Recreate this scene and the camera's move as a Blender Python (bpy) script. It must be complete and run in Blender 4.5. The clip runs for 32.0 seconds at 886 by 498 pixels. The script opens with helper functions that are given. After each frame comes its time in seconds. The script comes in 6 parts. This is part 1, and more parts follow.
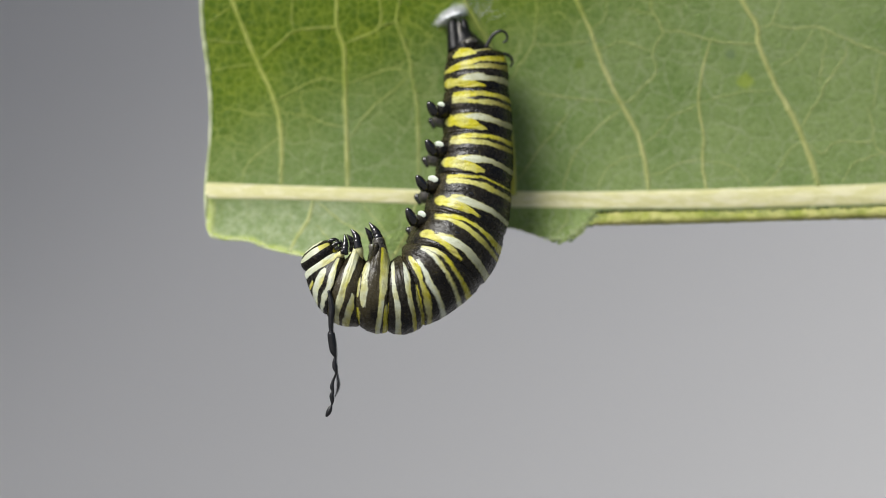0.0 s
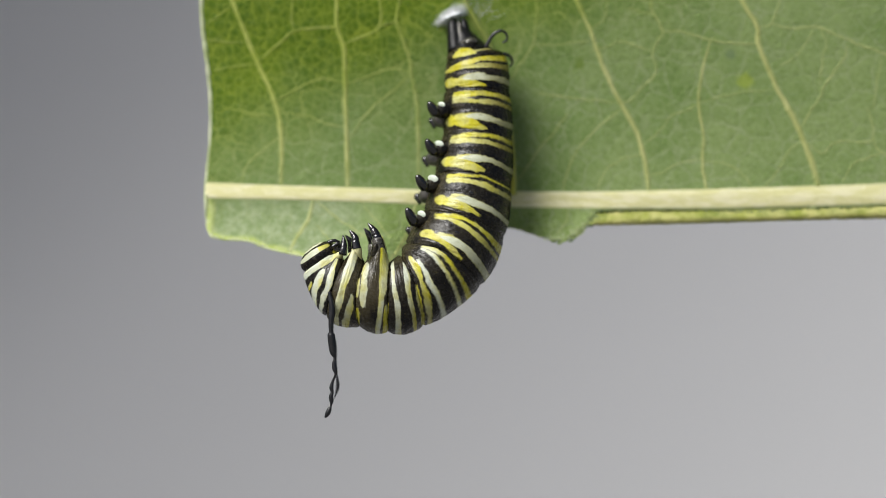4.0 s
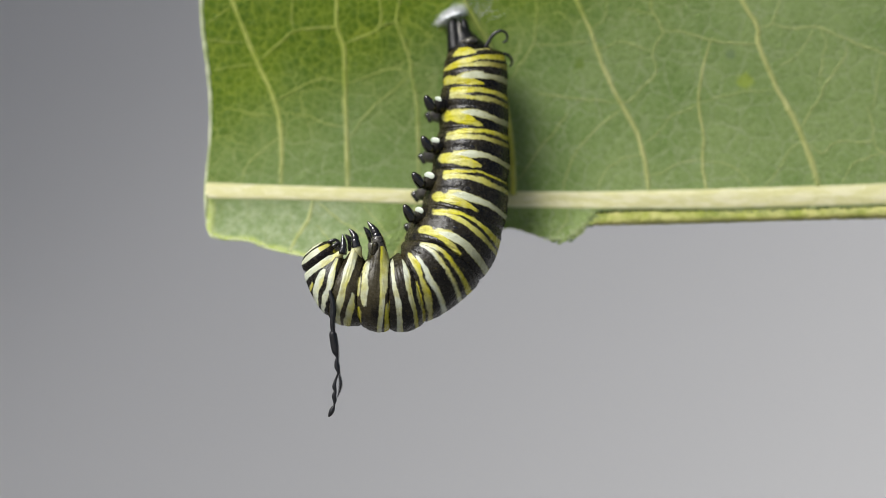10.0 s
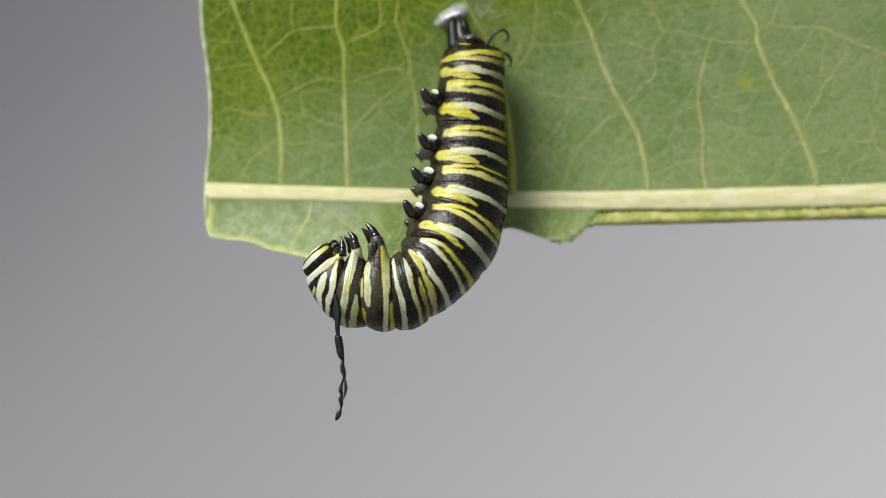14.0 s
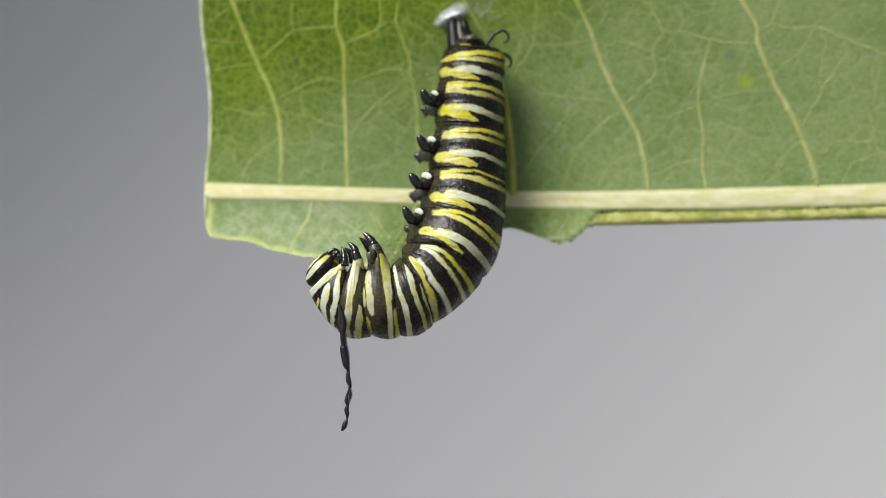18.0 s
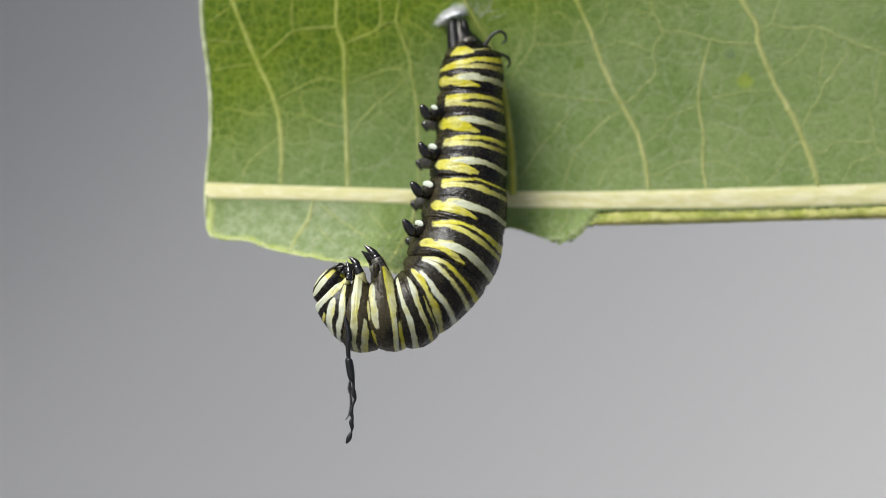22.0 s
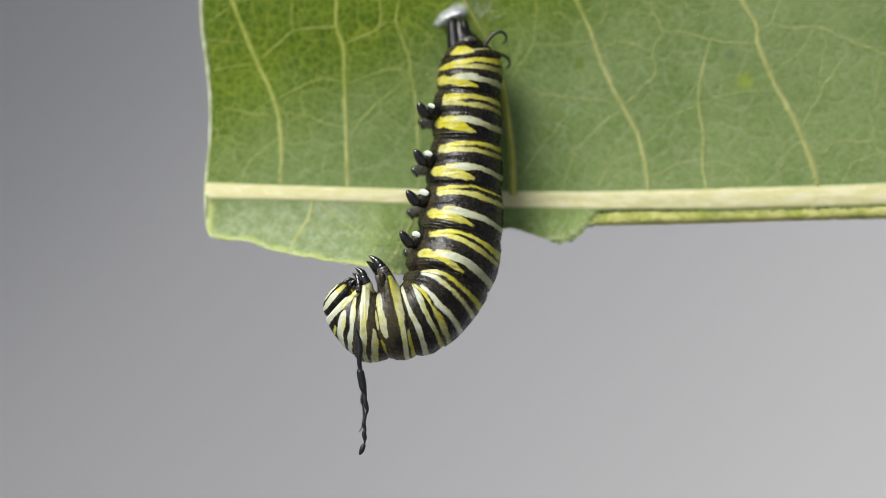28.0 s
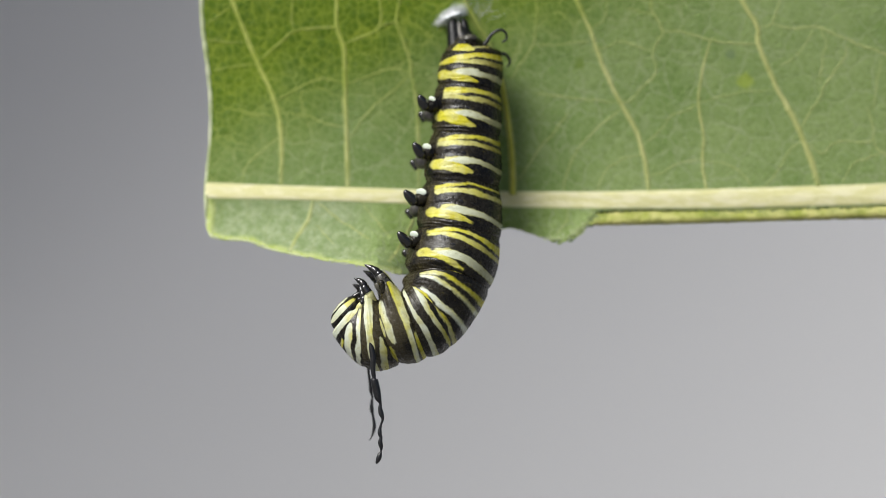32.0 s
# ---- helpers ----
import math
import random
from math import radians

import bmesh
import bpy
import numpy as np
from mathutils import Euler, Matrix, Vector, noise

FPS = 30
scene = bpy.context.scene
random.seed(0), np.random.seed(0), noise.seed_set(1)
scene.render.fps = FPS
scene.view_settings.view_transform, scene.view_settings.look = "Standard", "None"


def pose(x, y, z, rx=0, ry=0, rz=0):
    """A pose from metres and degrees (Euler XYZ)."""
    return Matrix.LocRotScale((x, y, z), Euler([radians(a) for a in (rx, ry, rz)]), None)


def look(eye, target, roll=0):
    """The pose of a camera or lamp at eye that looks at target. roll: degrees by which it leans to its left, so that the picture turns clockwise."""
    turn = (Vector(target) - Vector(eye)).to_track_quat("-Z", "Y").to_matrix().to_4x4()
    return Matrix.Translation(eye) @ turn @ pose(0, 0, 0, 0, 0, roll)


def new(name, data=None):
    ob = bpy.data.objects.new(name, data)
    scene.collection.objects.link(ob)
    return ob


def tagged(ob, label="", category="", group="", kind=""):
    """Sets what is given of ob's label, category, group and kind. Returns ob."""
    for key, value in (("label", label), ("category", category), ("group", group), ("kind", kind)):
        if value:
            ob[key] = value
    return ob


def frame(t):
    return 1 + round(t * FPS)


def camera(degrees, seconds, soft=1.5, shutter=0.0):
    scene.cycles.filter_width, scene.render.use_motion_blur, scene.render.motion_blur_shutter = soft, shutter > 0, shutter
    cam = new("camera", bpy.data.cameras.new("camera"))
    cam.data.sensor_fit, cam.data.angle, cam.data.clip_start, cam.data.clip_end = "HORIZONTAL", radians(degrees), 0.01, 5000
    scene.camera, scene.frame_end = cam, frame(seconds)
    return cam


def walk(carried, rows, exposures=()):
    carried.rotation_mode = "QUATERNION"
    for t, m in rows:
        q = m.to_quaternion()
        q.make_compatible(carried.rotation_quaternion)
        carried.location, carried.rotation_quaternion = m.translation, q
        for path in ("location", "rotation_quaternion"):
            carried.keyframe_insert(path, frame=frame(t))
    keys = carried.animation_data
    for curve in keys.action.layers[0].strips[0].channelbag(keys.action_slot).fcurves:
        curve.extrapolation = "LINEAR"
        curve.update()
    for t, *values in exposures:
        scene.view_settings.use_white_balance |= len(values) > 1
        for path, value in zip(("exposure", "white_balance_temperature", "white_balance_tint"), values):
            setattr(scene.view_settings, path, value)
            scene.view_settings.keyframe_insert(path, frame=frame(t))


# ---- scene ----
MM = 0.001
EYE = (0.0, -0.36, 0.0)

cam = camera(14.89, 32.0, soft=0.66)
cam.data.dof.use_dof = True
cam.data.dof.focus_distance, cam.data.dof.aperture_fstop = 0.3524, 10.5
walk(cam, [(0.0, look(EYE, (0, 0, 0))), (32.0, look(EYE, (0, 0, 0)))], exposures=[(0.0, 0.09), (9.0, 0.10), (19.0, 0.17), (32.0, 0.165)])

# ---- light: soft overcast daylight from the upper left, over the viewer's shoulder ----
SUN_EL, SUN_ROT = radians(49), radians(226.5)
world = bpy.data.worlds.new("world")
scene.world = world
world.use_nodes = True
wn = world.node_tree.nodes
sky = wn.new("ShaderNodeTexSky")
sky.sky_type = "NISHITA"
sky.sun_disc = False
sky.sun_elevation, sky.sun_rotation = SUN_EL, SUN_ROT
sky.air_density, sky.dust_density = 0.65, 3.5
world.node_tree.links.new(sky.outputs[0], wn["Background"].inputs[0])
wn["Background"].inputs[1].default_value = 0.108

sun = new("sun", bpy.data.lights.new("sun", "SUN"))
sun.data.energy, sun.data.angle, sun.data.color = 4.7, radians(33), (0.985, 0.99, 0.97)
sun_way = Vector((math.sin(SUN_ROT) * math.cos(SUN_EL), math.cos(SUN_ROT) * math.cos(SUN_EL), math.sin(SUN_EL)))
sun.matrix_world = look(sun_way * 2, (0, 0, 0))


# ---- materials ----
class Nodes:
    """A short way to write node materials."""

    def __init__(self, name):
        self.mat = bpy.data.materials.new(name)
        self.mat.use_nodes = True
        self.tree = self.mat.node_tree
        self.bsdf = self.tree.nodes["Principled BSDF"]
        self.out = self.tree.nodes["Material Output"]

    def put(self, value, socket):
        if isinstance(value, bpy.types.NodeSocket):
            self.tree.links.new(value, socket)
        elif isinstance(value, (tuple, list)) and len(value) == 3 and socket.type == "RGBA":
            socket.default_value = (*value, 1)
        else:
            socket.default_value = value

    def node(self, kind, inputs=(), **props):
        n = self.tree.nodes.new(kind)
        for key, value in props.items():
            setattr(n, key, value)
        for key, value in dict(inputs).items():
            self.put(value, n.inputs[key])
        return n

    def math(self, op, a, b=0.0, c=0.0, clamp=False):
        return self.node("ShaderNodeMath", {0: a, 1: b, 2: c}, operation=op, use_clamp=clamp).outputs[0]

    def step(self, a, lo, hi, out_lo=0.0, out_hi=1.0):
        return self.node("ShaderNodeMapRange", {0: a, 1: lo, 2: hi, 3: out_lo, 4: out_hi}, interpolation_type="SMOOTHSTEP").outputs[0]

    def mix(self, f, a, b):
        n = self.node("ShaderNodeMix", {0: f, 6: a, 7: b}, data_type="RGBA")
        return n.outputs[2]

    def noise(self, scale, detail=3.0, rough=0.55, vector=None, what=0):
        n = self.node("ShaderNodeTexNoise", {"Scale": scale, "Detail": detail, "Roughness": rough})
        self.put(vector if vector is not None else self.place(), n.inputs["Vector"])
        return n.outputs[what]

    def place(self):
        return self.node("ShaderNodeTexCoord").outputs["Object"]

    def attribute(self, name):
        return self.node("ShaderNodeAttribute", attribute_name=name).outputs["Fac"]

    def bump(self, height, strength, distance):
        return self.node("ShaderNodeBump", {"Height": height, "Strength": strength, "Distance": distance}).outputs[0]

    def finish(self, **inputs):
        for key, value in inputs.items():
            self.put(value, self.bsdf.inputs[key.replace("_", " ")])
        return self.mat


def mat_skin():
    m = Nodes("caterpillar_skin")
    fine = m.noise(2600, 4)
    broad = m.noise(420, 2)
    dark = m.mix(m.step(broad, 0.35, 0.7), (0.0032, 0.0027, 0.0020), (0.0110, 0.0092, 0.0058))
    dark = m.mix(m.math("MULTIPLY", m.step(fine, 0.5, 0.75), 0.28), dark, (0.032, 0.027, 0.019))
    jitter = m.math("MULTIPLY", m.math("SUBTRACT", fine, 0.5), 0.045)
    pale = m.attribute("pale")
    rich = m.mix(m.step(broad, 0.3, 0.7), (0.37, 0.332, 0.010), (0.455, 0.430, 0.035))
    pale = m.math("ADD", pale, m.step(m.noise(620, 2), 0.32, 0.68, -0.30, 0.30))
    yellow = m.mix(m.math("ADD", pale, 0.0, clamp=True), rich, (0.46, 0.455, 0.205))
    yellow = m.mix(m.math("SUBTRACT", pale, 1.0, clamp=True), yellow, (0.475, 0.505, 0.405))
    # this mask holds olive stripe ends and shade painted on back and tail
    yellow = m.mix(m.math("MULTIPLY", m.attribute("dull_shade"), m.step(broad, 0.25, 0.7, 0.6, 1.0)), yellow, (0.16, 0.14, 0.018))
    yellow = m.mix(m.math("MULTIPLY", m.step(fine, 0.55, 0.8), 0.25), yellow, (0.40, 0.33, 0.04))
    white = m.mix(m.step(broad, 0.35, 0.65), (0.37, 0.39, 0.275), (0.52, 0.545, 0.41))
    my = m.step(m.math("ADD", m.attribute("yellow"), jitter), -0.018, 0.030)
    mw = m.step(m.math("ADD", m.attribute("white"), jitter), -0.012, 0.03)
    olive = m.mix(m.math("MULTIPLY", m.step(m.noise(700, 3), 0.5, 0.72), 0.45), yellow, (0.20, 0.17, 0.02))
    # thin skin shows brown between the stripes of the thorax
    dark = m.mix(m.math("MULTIPLY", m.attribute("brown"), m.step(broad, 0.3, 0.6)), dark, (0.036, 0.030, 0.015))
    # white stripes take the same painted shade
    white = m.mix(m.math("MULTIPLY", m.attribute("dull_shade"), 0.9), white, (0.22, 0.21, 0.075))
    colour = m.mix(mw, m.mix(my, dark, olive), white)
    # fine creases run round the body; their shade is painted over the stripes as dark lines
    lines = m.node("ShaderNodeCombineXYZ", {0: m.math("MULTIPLY", m.attribute("along"), 17.0), 1: m.math("MULTIPLY", m.attribute("around"), 3.2)}).outputs[0]
    crease = m.noise(1.0, 4, 0.6, vector=lines)
    colour = m.mix(m.step(crease, 0.60, 0.70, 0.0, 0.50), colour, (0.075, 0.062, 0.016))
    colour = m.mix(m.step(m.noise(900, 3, 0.6), 0.64, 0.76, 0.0, 0.35), colour, (0.11, 0.095, 0.03))
    rings = m.node("ShaderNodeCombineXYZ", {0: m.math("MULTIPLY", m.attribute("along"), 15.0), 1: m.math("MULTIPLY", m.attribute("around"), 2.2)}).outputs[0]
    wrinkle = m.math("ADD", m.math("MULTIPLY_ADD", crease, -0.30, m.math("MULTIPLY", m.noise(1.0, 3, 0.5, vector=rings), 0.12)), m.math("MULTIPLY", m.noise(1500, 4, 0.6), 0.5))
    rough = m.step(fine, 0.35, 0.7, 0.17, 0.42)
    return m.finish(Base_Color=colour, Roughness=rough, Normal=m.bump(m.math("ADD", wrinkle, m.math("MULTIPLY", fine, 0.6)), 0.40, 0.00026),
                    Specular_IOR_Level=m.step(m.node("ShaderNodeLayerWeight", {"Blend": 0.5}).outputs["Facing"], 0.40, 0.80, 0.24, 0.01))


def mat_gloss(name, colour, rough, bump=0.15, shine=0.9):
    m = Nodes(name)
    n = m.noise(1800, 3)
    lighter = tuple(c * 2.6 for c in colour)
    m.put(shine, m.bsdf.inputs["Specular IOR Level"])
    return m.finish(Base_Color=m.mix(m.step(n, 0.45, 0.75), colour, lighter), Roughness=rough,
                    Normal=m.bump(n, bump, 0.0001))


def mat_leaf(name, under=False):
    m = Nodes(name)
    where = m.place()
    warp = m.node("ShaderNodeVectorMath", {0: where, 1: m.node("ShaderNodeVectorMath", {0: m.noise(400, 2, what=1), "Scale": 0.0014}, operation="SCALE").outputs[0]}, operation="ADD").outputs[0]
    cells = m.node("ShaderNodeTexVoronoi", {"Vector": warp, "Scale": 1150.0}, feature="DISTANCE_TO_EDGE").outputs["Distance"]
    big = m.node("ShaderNodeTexVoronoi", {"Vector": warp, "Scale": 330.0}, feature="DISTANCE_TO_EDGE").outputs["Distance"]
    xyz = m.node("ShaderNodeSeparateXYZ", {0: where})
    # fresher thin blade towards the margin near the tip, light through it put into the green; felted and greyer along
    # the midrib
    fresh_lit = m.math("ADD", m.math("MULTIPLY", xyz.outputs["Z"], 36.0), m.math("MULTIPLY", xyz.outputs["X"], -15.0))
    fresh_lit = m.step(m.math("ADD", fresh_lit, m.math("MULTIPLY", m.noise(75, 4), 0.6)), 0.63, 1.30)
    net = m.math("MULTIPLY", m.step(cells, 0.01, 0.17, 1.0, 0.0), m.math("MULTIPLY_ADD", fresh_lit, 0.46, 0.20))
    net2 = m.math("MULTIPLY", m.step(big, 0.004, 0.048, 1.0, 0.0), m.step(m.noise(140, 2), 0.30, 0.62, 0.25, 0.70))
    tone = m.noise(110, 5, 0.65)
    grey = m.mix(m.step(tone, 0.3, 0.7), (0.124, 0.197, 0.046), (0.195, 0.264, 0.086))
    green = m.mix(m.step(tone, 0.3, 0.7), (0.055, 0.110, 0.0004), (0.102, 0.168, 0.0008))
    # the half below the midrib is more felted; its brighter light is painted in as paler tones
    felt_lit_tone = m.mix(m.step(m.noise(900, 4, 0.65), 0.36, 0.66), (0.17, 0.235, 0.095), (0.335, 0.385, 0.235))
    # brighter green near the body, lifting the shaded blade by colour
    lush_lit_tone = m.mix(m.step(m.noise(700, 4, 0.65), 0.36, 0.66), (0.155, 0.235, 0.045), (0.25, 0.335, 0.105))
    felt_lit_tone = m.mix(m.step(xyz.outputs["X"], -0.0110, -0.0055), felt_lit_tone, lush_lit_tone)
    grey = m.mix(m.step(xyz.outputs["Z"], 0.0056, 0.0050, 0.0, 0.8), grey, felt_lit_tone)
    colour = m.mix(fresh_lit, grey, green)
    net_tone = m.mix(fresh_lit, (0.24, 0.29, 0.135), (0.20, 0.26, 0.021))
    colour = m.mix(m.math("ADD", net, net2, clamp=True), colour, net_tone)
    speck = m.noise(1300, 4, 0.7)
    colour = m.mix(m.math("MULTIPLY", m.step(speck, 0.5, 0.75), m.math("MULTIPLY_ADD", fresh_lit, -0.3, 0.42)), colour, (0.23, 0.29, 0.14))
    colour = m.mix(m.math("MULTIPLY", m.step(speck, 0.5, 0.28), 0.35), colour, (0.085, 0.145, 0.03))
    felt = m.noise(3200, 3, 0.6)
    colour = m.mix(m.math("MULTIPLY", m.step(felt, 0.48, 0.72, 0.0, 0.26), m.math("MULTIPLY_ADD", fresh_lit, -0.75, 1.0)), colour, (0.30, 0.37, 0.17))
    colour = m.mix(m.step(felt, 0.52, 0.28, 0.0, 0.30), colour, (0.075, 0.125, 0.022))
    # a yellowed fleck and a dark one
    for spot, size, tone in (((32.46, 18.06), 0.0010, (0.24, 0.31, 0.03)), ((30.9, 20.94), 0.0006, (0.12, 0.17, 0.08)), ((14.7, 19.98), 0.0006, (0.10, 0.16, 0.01))):
        apart = m.node("ShaderNodeVectorMath", {0: m.node("ShaderNodeCombineXYZ", {0: xyz.outputs["X"], 1: xyz.outputs["Z"]}).outputs[0], 1: (spot[0] * MM, spot[1] * MM, 0.0)}, operation="DISTANCE").outputs["Value"]
        apart = m.math("ADD", apart, m.math("MULTIPLY", m.math("SUBTRACT", speck, 0.5), size * 1.6))
        colour = m.mix(m.step(apart, size * 0.5, size * 1.2, 0.7, 0.0), colour, tone)
    if under:
        colour = m.mix(m.step(m.noise(330, 5, 0.65), 0.36, 0.66), (0.27, 0.31, 0.045), (0.50, 0.49, 0.17))
        colour = m.mix(m.step(m.noise(210, 3), 0.50, 0.64, 0.0, 0.5), colour, (0.12, 0.18, 0.05))
        colour = m.mix(m.step(m.noise(700, 3), 0.52, 0.7, 0.0, 0.6), colour, (0.15, 0.20, 0.03))
        colour = m.mix(m.math("MULTIPLY", m.attribute("dry"), 0.65), colour, m.mix(m.step(speck, 0.35, 0.7), (0.22, 0.19, 0.05), (0.38, 0.32, 0.13)))
    # the veins' paler cords, and the midrib
    core = m.attribute("core")
    cord = m.mix(m.step(m.noise(500, 3), 0.3, 0.7), m.mix(fresh_lit, (0.30, 0.33, 0.10), (0.28, 0.34, 0.05)), m.mix(fresh_lit, (0.42, 0.43, 0.17), (0.38, 0.42, 0.10)))
    colour = m.mix(core, colour, cord)
    colour = m.mix(m.step(m.attribute("hem"), 0.0, 0.8, 0.0, 0.85), colour, m.mix(m.step(speck, 0.35, 0.7), (0.36, 0.43, 0.10), (0.50, 0.55, 0.24)))
    # light bounced off the yellow body, painted on one vein
    colour = m.mix(m.attribute("bounce_gold"), colour, m.mix(m.step(m.noise(420, 3), 0.3, 0.7), (0.46, 0.45, 0.04), (0.60, 0.57, 0.10)))
    rib = m.attribute("rib")
    grain = m.noise(1500, 4, vector=m.node("ShaderNodeVectorMath", {0: where, 1: (0.32, 1.0, 1.0)}, operation="MULTIPLY").outputs[0])
    cream = m.mix(m.step(grain, 0.35, 0.7), (0.66, 0.63, 0.31), (0.77, 0.73, 0.46))
    colour = m.mix(rib, colour, cream)
    # the blade is puckered between its veins under the body
    pucker = m.math("MULTIPLY", m.step(xyz.outputs["Z"], 0.0050, 0.0020), m.step(xyz.outputs["X"], -0.013, -0.006))
    depth = m.math("ADD", m.math("MULTIPLY_ADD", rib, -0.15, 0.45), m.math("MULTIPLY", pucker, 0.45))
    relief = m.math("ADD", m.math("MULTIPLY_ADD", m.math("MINIMUM", cells, 0.3), 0.8, m.math("MULTIPLY", m.math("MINIMUM", big, 0.22), 0.9)), m.math("MULTIPLY", speck, 0.6))
    normal = m.bump(relief, depth, 0.0003)
    m.finish(Base_Color=colour, Roughness=0.6, Normal=normal, Specular_IOR_Level=0.18, Sheen_Weight=m.math("MULTIPLY_ADD", fresh_lit, -0.27, 0.30), Sheen_Roughness=0.5)
    m.put((0.85, 0.95, 0.8, 1), m.bsdf.inputs["Sheen Tint"])
    thru = m.node("ShaderNodeBsdfTranslucent", {"Color": m.mix(0.5, colour, (0.25, 0.38, 0.02)), "Normal": normal})
    both = m.node("ShaderNodeMixShader", {0: 0.22})
    m.tree.links.new(m.bsdf.outputs[0], both.inputs[1])
    m.tree.links.new(thru.outputs[0], both.inputs[2])
    m.tree.links.new(both.outputs[0], m.out.inputs[0])
    return m.mat


def mat_plain(name, colour, other, scale, rough, bump=0.1, deep=0.001):
    m = Nodes(name)
    n = m.noise(scale, 4)
    return m.finish(Base_Color=m.mix(m.step(n, 0.3, 0.7), colour, other), Roughness=rough, Normal=m.bump(n, bump, deep))


SKIN = mat_skin()
BLACK = mat_gloss("glossy_black_cuticle", (0.0048, 0.0042, 0.0034), 0.10, 0.15, 0.7)
FILAMENT = mat_gloss("matte_black_cuticle", (0.006, 0.006, 0.0065), 0.34, 0.5, 0.4)
LEG_SKIN = mat_plain("grey_brown_skin", (0.016, 0.014, 0.011), (0.115, 0.108, 0.088), 1300, 0.24, 0.7, 0.0003)
FLESH = mat_plain("dark_grey_flesh", (0.008, 0.0075, 0.007), (0.060, 0.055, 0.047), 1300, 0.30, 0.5, 0.0003)
CLASP = mat_gloss("dull_black_skin", (0.003, 0.003, 0.003), 0.42, 0.3, 0.2)
SPOT = mat_plain("white_spot", (0.46, 0.52, 0.41), (0.60, 0.64, 0.54), 2500, 0.4, 0.1, 0.0001)
LEAF = mat_leaf("leaf_blade")
MARGIN = mat_leaf("leaf_torn_margin", True)
CRUMB = mat_plain("torn_leaf_crumbs", (0.050, 0.090, 0.016), (0.27, 0.32, 0.13), 900, 0.6, 0.4, 0.0003)
RIM = mat_plain("dry_cut_rim", (0.27, 0.33, 0.12), (0.50, 0.53, 0.34), 500, 0.6, 0.4, 0.0002)
SILK = mat_plain("white_silk", (0.60, 0.61, 0.62), (0.74, 0.75, 0.76), 1500, 0.6)
PAPER = mat_plain("grey_backdrop", (0.327, 0.328, 0.330), (0.341, 0.342, 0.344), 3, 0.95)
EARTH = mat_plain("grey_ground", (0.150, 0.150, 0.150), (0.172, 0.172, 0.172), 30, 0.95)


# ---- mesh tools ----
def part(name, bm, material, parent, label="", smooth=True):
    me = bpy.data.meshes.new(name)
    bm.to_mesh(me)
    bm.free()
    if smooth:
        me.shade_smooth()
    me.materials.append(material)
    ob = new(name, me)
    if parent is not None:
        ob.parent = parent
    return tagged(ob, label)


def spline(points, t):
    """Catmull-Rom through equally spaced points, at t in points."""
    n = len(points)
    i = max(0, min(n - 2, int(math.floor(t))))
    f = t - i
    p1, p2 = Vector(points[i]), Vector(points[i + 1])
    p0 = Vector(points[i - 1]) if i > 0 else p1 * 2 - p2
    p3 = Vector(points[i + 2]) if i + 2 < n else p2 * 2 - p1
    return 0.5 * (2 * p1 + (p2 - p0) * f + (2 * p0 - 5 * p1 + 4 * p2 - p3) * f * f + (3 * p1 - p0 - 3 * p2 + p3) * f ** 3)


def resample(points, radii, steps):
    n = len(points)
    out, rad = [], []
    for k in range((n - 1) * steps + 1):
        t = k / steps
        out.append(spline(points, t))
        rad.append(max(1e-6, spline([(r, 0, 0) for r in radii], t).x))
    return out, rad


def tube(bm, points, radii, sides=12):
    """A closed tapered tube along points."""
    rings = []
    last = None
    for k, p in enumerate(points):
        way = (points[min(k + 1, len(points) - 1)] - points[max(k - 1, 0)]).normalized()
        if last is None:
            side = way.cross(Vector((0, 1, 0)))
            side = side.normalized() if side.length > 0.1 else way.orthogonal().normalized()
        else:
            side = (last - way * last.dot(way)).normalized()
        last = side
        up = way.cross(side)
        ring = []
        for j in range(sides):
            a = 2 * math.pi * j / sides
            d = side * math.cos(a) + up * math.sin(a)
            ring.append(bm.verts.new(p + d * radii[k]))
        rings.append(ring)
    for a, b in zip(rings, rings[1:]):
        for j in range(sides):
            bm.faces.new((a[j], a[(j + 1) % sides], b[(j + 1) % sides], b[j]))
    for ring, turn in ((rings[0], True), (rings[-1], False)):
        mid = sum((v.co for v in ring), Vector()) / sides
        c = bm.verts.new(mid)
        for j in range(sides):
            bm.faces.new((ring[(j + 1) % sides], ring[j], c) if turn else (ring[j], ring[(j + 1) % sides], c))
    return bm


def blob(bm, centre, axes, rings=14, sides=20, rough=0.0):
    """An ellipsoid with three axis vectors."""
    grid = []
    c = Vector(centre)
    for i in range(rings + 1):
        th = math.pi * i / rings
        row = []
        for j in range(sides):
            ph = 2 * math.pi * j / sides
            d = axes[0] * math.cos(th) + axes[1] * (math.sin(th) * math.cos(ph)) + axes[2] * (math.sin(th) * math.sin(ph))
            if rough:
                d = d * (1 + rough * noise.noise(d * 900))
            row.append(bm.verts.new(c + d))
        grid.append(row)
    for a, b in zip(grid, grid[1:]):
        for j in range(sides):
            bm.faces.new((a[j], b[j], b[(j + 1) % sides], a[(j + 1) % sides]))
    bmesh.ops.remove_doubles(bm, verts=[v for row in (grid[0], grid[-1]) for v in row], dist=1e-7)
    bmesh.ops.recalc_face_normals(bm, faces=bm.faces)
    return bm


def at(p, y=0.0):
    """A place from (x, z) in millimetres in the body's own plane, moved to the depth y (mm) along the line of sight."""
    f = (360 + y) / 360
    return Vector((p[0] * f, y, p[1] * f)) * MM


def set_float(me, name, values):
    a = me.attributes.new(name, "FLOAT", "POINT")
    a.data.foreach_set("value", np.asarray(values, dtype=np.float32))


